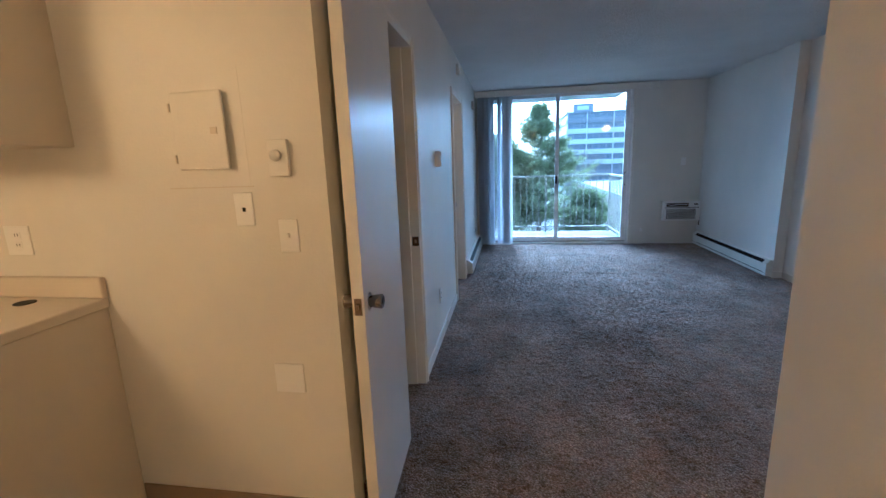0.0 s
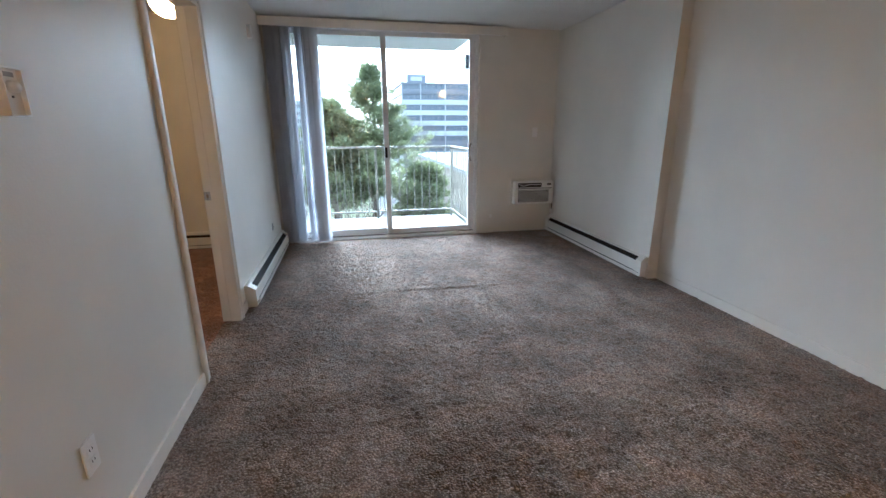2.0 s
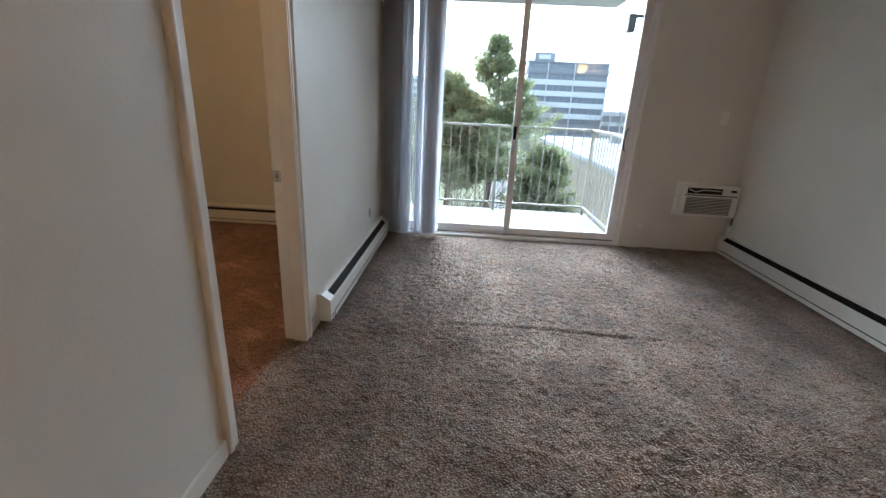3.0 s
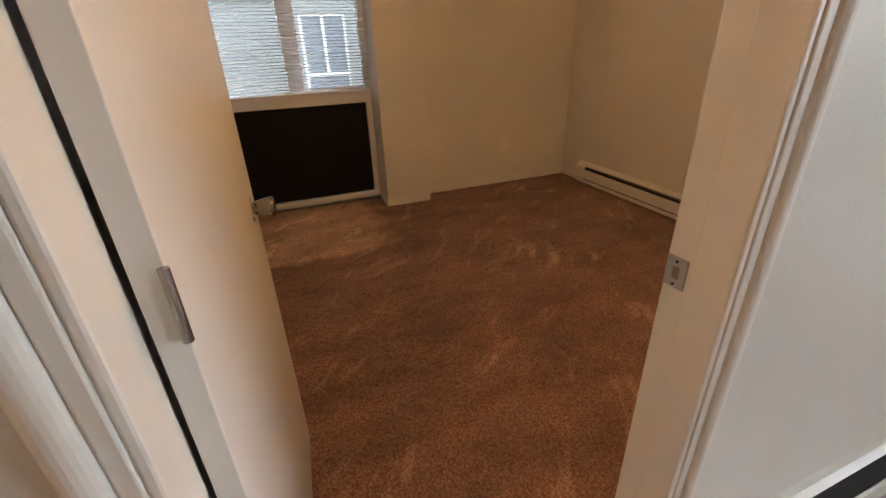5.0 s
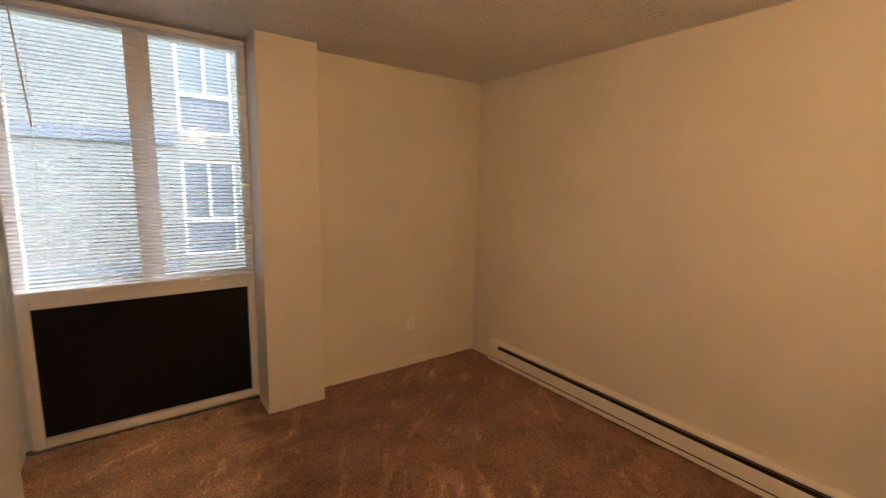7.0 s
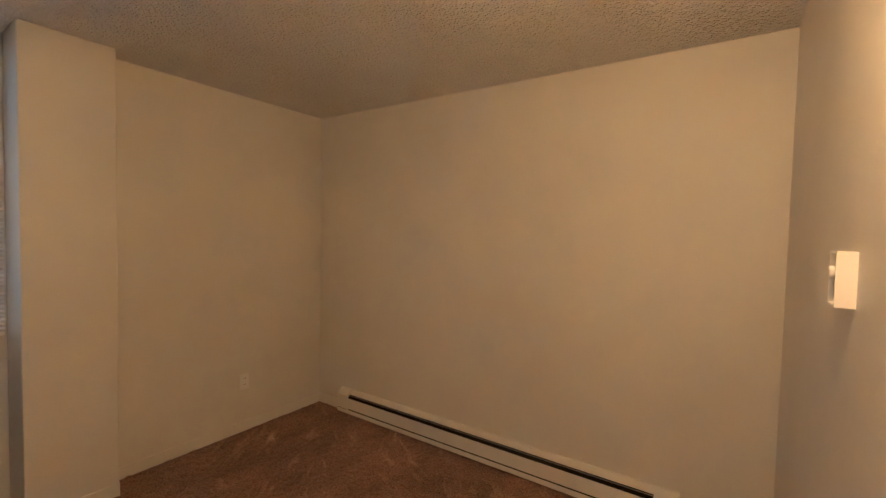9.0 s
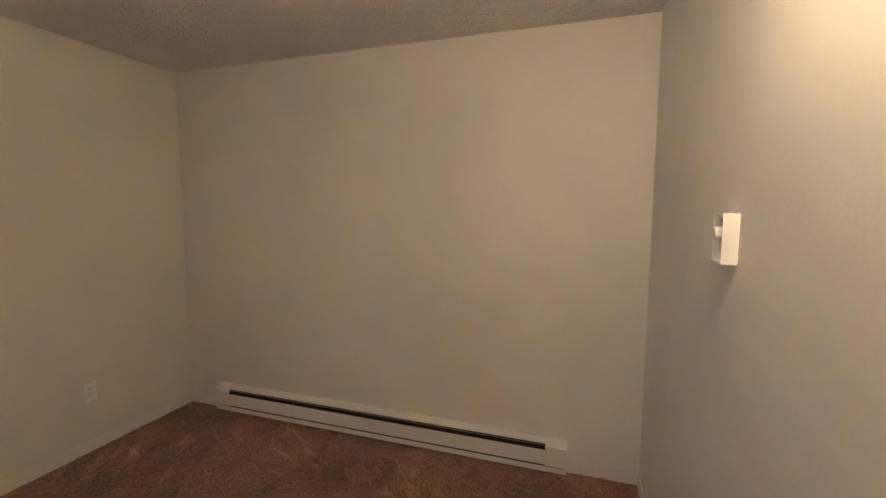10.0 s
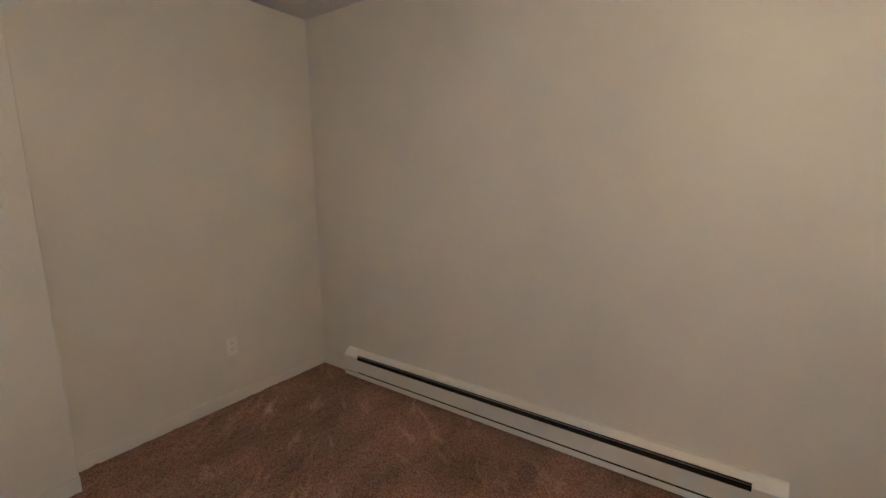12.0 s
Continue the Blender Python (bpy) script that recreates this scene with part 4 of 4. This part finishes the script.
st = block("store", 11.6, 40, 27, 82, -3, "beige flat-roofed store beside the parking lot")
part("wall", boxed((11.6, 40, 27, 82, GZ, -3.2)), STORE, st)
part("parapet", boxed((11.5, 11.9, 26.9, 82.1, -3.2, -2.8), (11.9, 40.1, 26.9, 27.3, -3.2, -2.8), (39.7, 40.1, 27.3, 82.1, -3.2, -2.8), (11.9, 39.7, 81.7, 82.1, -3.2, -2.8)), ROOFG, st)
part("roof", boxed((11.9, 39.7, 27.3, 81.7, -3.2, -3.0)), ROOFG, st, "pale flat membrane roof")
for y in (33, 39.5, 47, 56, 66):
    part("door", boxed((11.55, 11.6, y, y + 1.0, GZ, GZ + 2.2)), FACGR, st)
    part("lamp", boxed((11.4, 11.6, y + 2.5, y + 2.8, -5.0, -4.7)), DARK, st)
for x, y in ((18, 40), (26, 55), (22, 70), (31, 35)):
    part("roof_unit", boxed((x, x + 2.2, y, y + 1.8, -3.0, -1.9), bev=0.05), ROOFG, st)

of = block("office_building", 15, 34.5, 120, 150, 13.5, "white and glass banded office block")
part("core", boxed((14.8, 34.4, 120.4, 150, GZ, 12.4)), OFFD, of)
for k in range(7):
    z = -6.0 + k * 2.66
    part("spandrel", boxed((14.4, 34.8, 120, 150.4, z, z + 1.25)), OFFW if 1 < k < 6 else OFFD, of)
    for j in range(12):
        xw = 14.75 + j * 1.655
        part("window", boxed((xw, xw + 1.45, 120.3, 120.398, z + 1.27, z + 2.64)), OFFG, of)
part("roof", boxed((14.4, 34.8, 120, 150.4, 12.4, 12.8)), OFFD, of)
for j in (0, 3, 7, 12):
    part("pier", boxed((14.55 + j * 1.655, 14.75 + j * 1.655, 119.9, 120.38, -6.0, 12.4)), OFFW, of)
pent = part("penthouse", boxed((16.6, 21.8, 124, 140, 12.8, 15.2)), OFFD, of)
part("sign_board", boxed((17.6, 20.6, 123.9, 123.99, 13.6, 14.6)), OFFW, pent)

low = block("parking_garage", 33, 58, 130, 170, 1.6, "low white parking garage with open decks")
part("core", boxed((34, 58, 130.6, 170, GZ, 1.2)), OFFD, low)
for k in range(4):
    z = -7.6 + k * 2.7
    part("deck_band", boxed((33.6, 58.4, 130, 170.4, z, z + 1.1)), OFFW, low)
    for j in range(9):
        part("column", boxed((34 + j * 2.95, 34.3 + j * 2.95, 130.2, 130.5, z + 1.1, z + 2.7)), OFFW, low)
lf = block("office_building_far", -22, -1, 180, 205, 15, "pale office block beyond the tree")
part("core", boxed((-22, -3, 180.4, 205, GZ, 11.4)), OFFD, lf)
for k in range(7):
    part("spandrel", boxed((-22.4, -2.6, 180, 205.4, -6 + k * 2.7, -4.6 + k * 2.7)), OFFW, lf)

# wing of the same house across the court
wg = base("facing_wing", "pale stucco wing with stacked windows across the court", "building", (-11.6, 5, GZ))
wy = ((5.98, 7.05), (11.0, 12.07))
levels = [-0.13 + 2.66 * k for k in range(-3, 3)]
bm = boxed((-16, -11.62, -14, 5.98, GZ, 8.0), (-16, -11.62, 7.05, 11.0, GZ, 8.0), (-16, -11.62, 12.07, 26, GZ, 8.0), (-16, -11.9, 5.98, 7.05, GZ, 8.0), (-16, -11.9, 11.0, 12.07, GZ, 8.0))
for a, b in wy:
    for z in levels:
        box(bm, -11.9, -11.62, a, b, z + 2.10, z + 2.66)
part("wall", bm, STUCCO, wg)
for z in levels:
    part("floor_band", boxed((-11.62, -11.55, -14, 5.90, z + 2.38, z + 2.62)), FACGR, wg, "grey ledge")
for a, b in wy:
    for z in levels:
        w = part("window", boxed((-11.75, -11.66, a, a + 0.06, z, z + 2.10), (-11.75, -11.66, b - 0.06, b, z, z + 2.10), (-11.75, -11.66, a + 0.06, b - 0.06, z, z + 0.05), (-11.75, -11.66, a + 0.06, b - 0.06, z + 2.04, z + 2.10), (-11.75, -11.66, a + 0.06, b - 0.06, z + 0.75, z + 0.84), (-11.75, -11.66, (a + b) / 2 - 0.03, (a + b) / 2 + 0.03, z + 0.84, z + 2.04)), WINW, wg)
        part("panel", boxed((-11.73, -11.70, a + 0.06, b - 0.06, z + 0.05, z + 0.75)), FACGR, w)
        for q, r in ((a + 0.06, (a + b) / 2 - 0.03), ((a + b) / 2 + 0.03, b - 0.06)):
            part("pane", boxed((-11.72, -11.70, q, r, z + 0.84, z + 2.04)), OFFG, w)


# ---------------------------------------------------------------- trees
def blades(rng, centres, dirs, size, n):
    """Needle sprays: n slim four-sided slivers at each centre, leaning along dirs."""
    m = len(centres)
    c = np.repeat(centres, n, 0)
    d = np.repeat(dirs, n, 0) + rng.normal(0, 0.55, (m * n, 3))
    d /= np.linalg.norm(d, axis=1, keepdims=True)
    ln = size * rng.uniform(0.55, 1.25, (m * n, 1))
    side = np.cross(d, rng.normal(0, 1, (m * n, 3)))
    side /= np.linalg.norm(side, axis=1, keepdims=True) + 1e-9
    p0 = c + rng.normal(0, size * 0.25, (m * n, 3))
    w = ln * 0.10
    quad = np.stack((p0, p0 + d * ln * 0.5 + side * w, p0 + d * ln, p0 + d * ln * 0.5 - side * w), 1)
    return quad.reshape(-1, 3)


def limb_mesh(bm, pts, r0, r1, seg=6):
    n = len(pts) - 1
    for k in range(n):
        tube(bm, pts[k], pts[k + 1], r0 + (r1 - r0) * k / n, r0 + (r1 - r0) * (k + 1) / n, seg, False)


def conifer(name, x, y, top, label, spread, seed, low=0.16, fall=0.7):
    rng = np.random.default_rng(seed)
    h = top - GZ
    ob = base(name, label, "tree", (x, y, GZ))
    bm = bmesh.new()
    spine = [Vector((x + 0.10 * math.sin(k * 1.1), y + 0.08 * math.cos(k * 1.7), GZ - 0.1 + h * k / 9)) for k in range(10)]
    limb_mesh(bm, spine, 0.22, 0.02, 9)
    part("trunk", bm, BARK, ob, "", True)
    lb = bmesh.new()
    cs, ds = [], []
    z = low * h
    while z < h * 0.985:
        f = z / h
        reach = spread * (1 - f) ** fall * (0.55 + 0.45 * min(1, f / 0.25)) + 0.10
        for j in range(int(rng.integers(5, 9))):
            a = rng.uniform(0, 2 * math.pi)
            ln = reach * rng.uniform(0.55, 1.05)
            rise = rng.uniform(0.0, 0.34) + 0.34 * f
            out = np.array((math.cos(a), math.sin(a), 0.0))
            root = np.array((x, y, GZ + z))
            pts = []
            for s in np.linspace(0, 1, 5):
                pts.append(root + out * ln * s + np.array((0, 0, ln * (rise * s - 0.22 * s * s + 0.16 * s ** 3))))
            limb_mesh(lb, [Vector(p) for p in pts], 0.03 * (1 - f) + 0.010, 0.005, 4)
            for s in np.arange(0.22, 1.0, 0.085 / max(ln, 0.5) + 0.03):
                p = pts[0] + out * ln * s + np.array((0, 0, ln * (rise * s - 0.22 * s * s + 0.16 * s ** 3)))
                for side in (-1, 0, 1):
                    sd_ = np.array((-out[1], out[0], 0.0)) * side
                    q = 0.26 * ln * (1 - s) * (0.6 + 0.6 * rng.random()) + 0.06
                    for u in (0.35, 0.7, 1.0):
                        cs.append(p + sd_ * q * u + out * q * 0.45 * u + rng.normal(0, 0.035, 3))
                        ds.append(out * 0.7 + sd_ * 0.6 + np.array((0, 0, 0.35)))
        z += h * rng.uniform(0.011, 0.020)
    part("limbs", lb, BARK, ob)
    co = blades(rng, np.array(cs), np.array(ds), 0.18, 4)
    me = bpy.data.meshes.new("crown")
    q = np.arange(len(co)).reshape(-1, 4)
    me.from_pydata(co.tolist(), [], q.tolist())
    me.materials.append(needles)
    cr = new("crown", me)
    cr.parent = ob
    cr.matrix_parent_inverse = ob.matrix_world.inverted()
    cr["label"] = "uneven dark green needle crown"
    return ob


conifer("conifer_tree", 1.15, 19.0, 3.55, "tall grey-green conifer in front of the balcony", 6.9, 11, 0.62, 0.98)
conifer("conifer_tree", -0.35, 18.4, 2.35, "smaller grey-green conifer close beside the tall one", 5.6, 5, 0.66, 0.85)
conifer("conifer_tree", 2.9, 18.2, 0.2, "low bushy conifer beside the parking lot", 3.6, 8, 0.25, 0.75)


def shrub(name, x, y, top, label, seed, n=16):
    """Leafless shrub: forked twigs from one foot."""
    rng = random.Random(seed)
    ob = base(name, label, "shrub", (x, y, GZ))
    bm = bmesh.new()

    def grow(p, d, ln, r, depth):
        q = p + d * ln
        tube(bm, p, q, r, r * 0.62, 4, False)
        if depth:
            for _ in range(3):
                e = (d + Vector((rng.uniform(-0.5, 0.5), rng.uniform(-0.5, 0.5), rng.uniform(-0.1, 0.35)))).normalized()
                grow(q, e, ln * rng.uniform(0.55, 0.85), r * 0.6, depth - 1)

    for _ in range(n):
        d = Vector((rng.uniform(-0.5, 0.5), rng.uniform(-0.5, 0.5), 1)).normalized()
        grow(Vector((x + rng.uniform(-0.3, 0.3), y + rng.uniform(-0.3, 0.3), GZ)), d, (top - GZ) * 0.36, 0.045, 3)
    part("branches", bm, TWIG, ob)


shrub("bare_tree", -0.7, 14.5, 0.1, "leafless grey-brown tree below the balcony", 2, 26)
shrub("bare_tree", 0.6, 16.0, -1.2, "leafless twiggy tree beside the conifer", 6, 12)
far = random.Random(12)
for k in range(9):
    shrub("bare_tree", -26 + k * 7.5 + far.uniform(-2, 2), 96 + far.uniform(-6, 6), 3.5 + far.uniform(-2, 2.5), "leafless grey tree across the lot", 30 + k, 12)
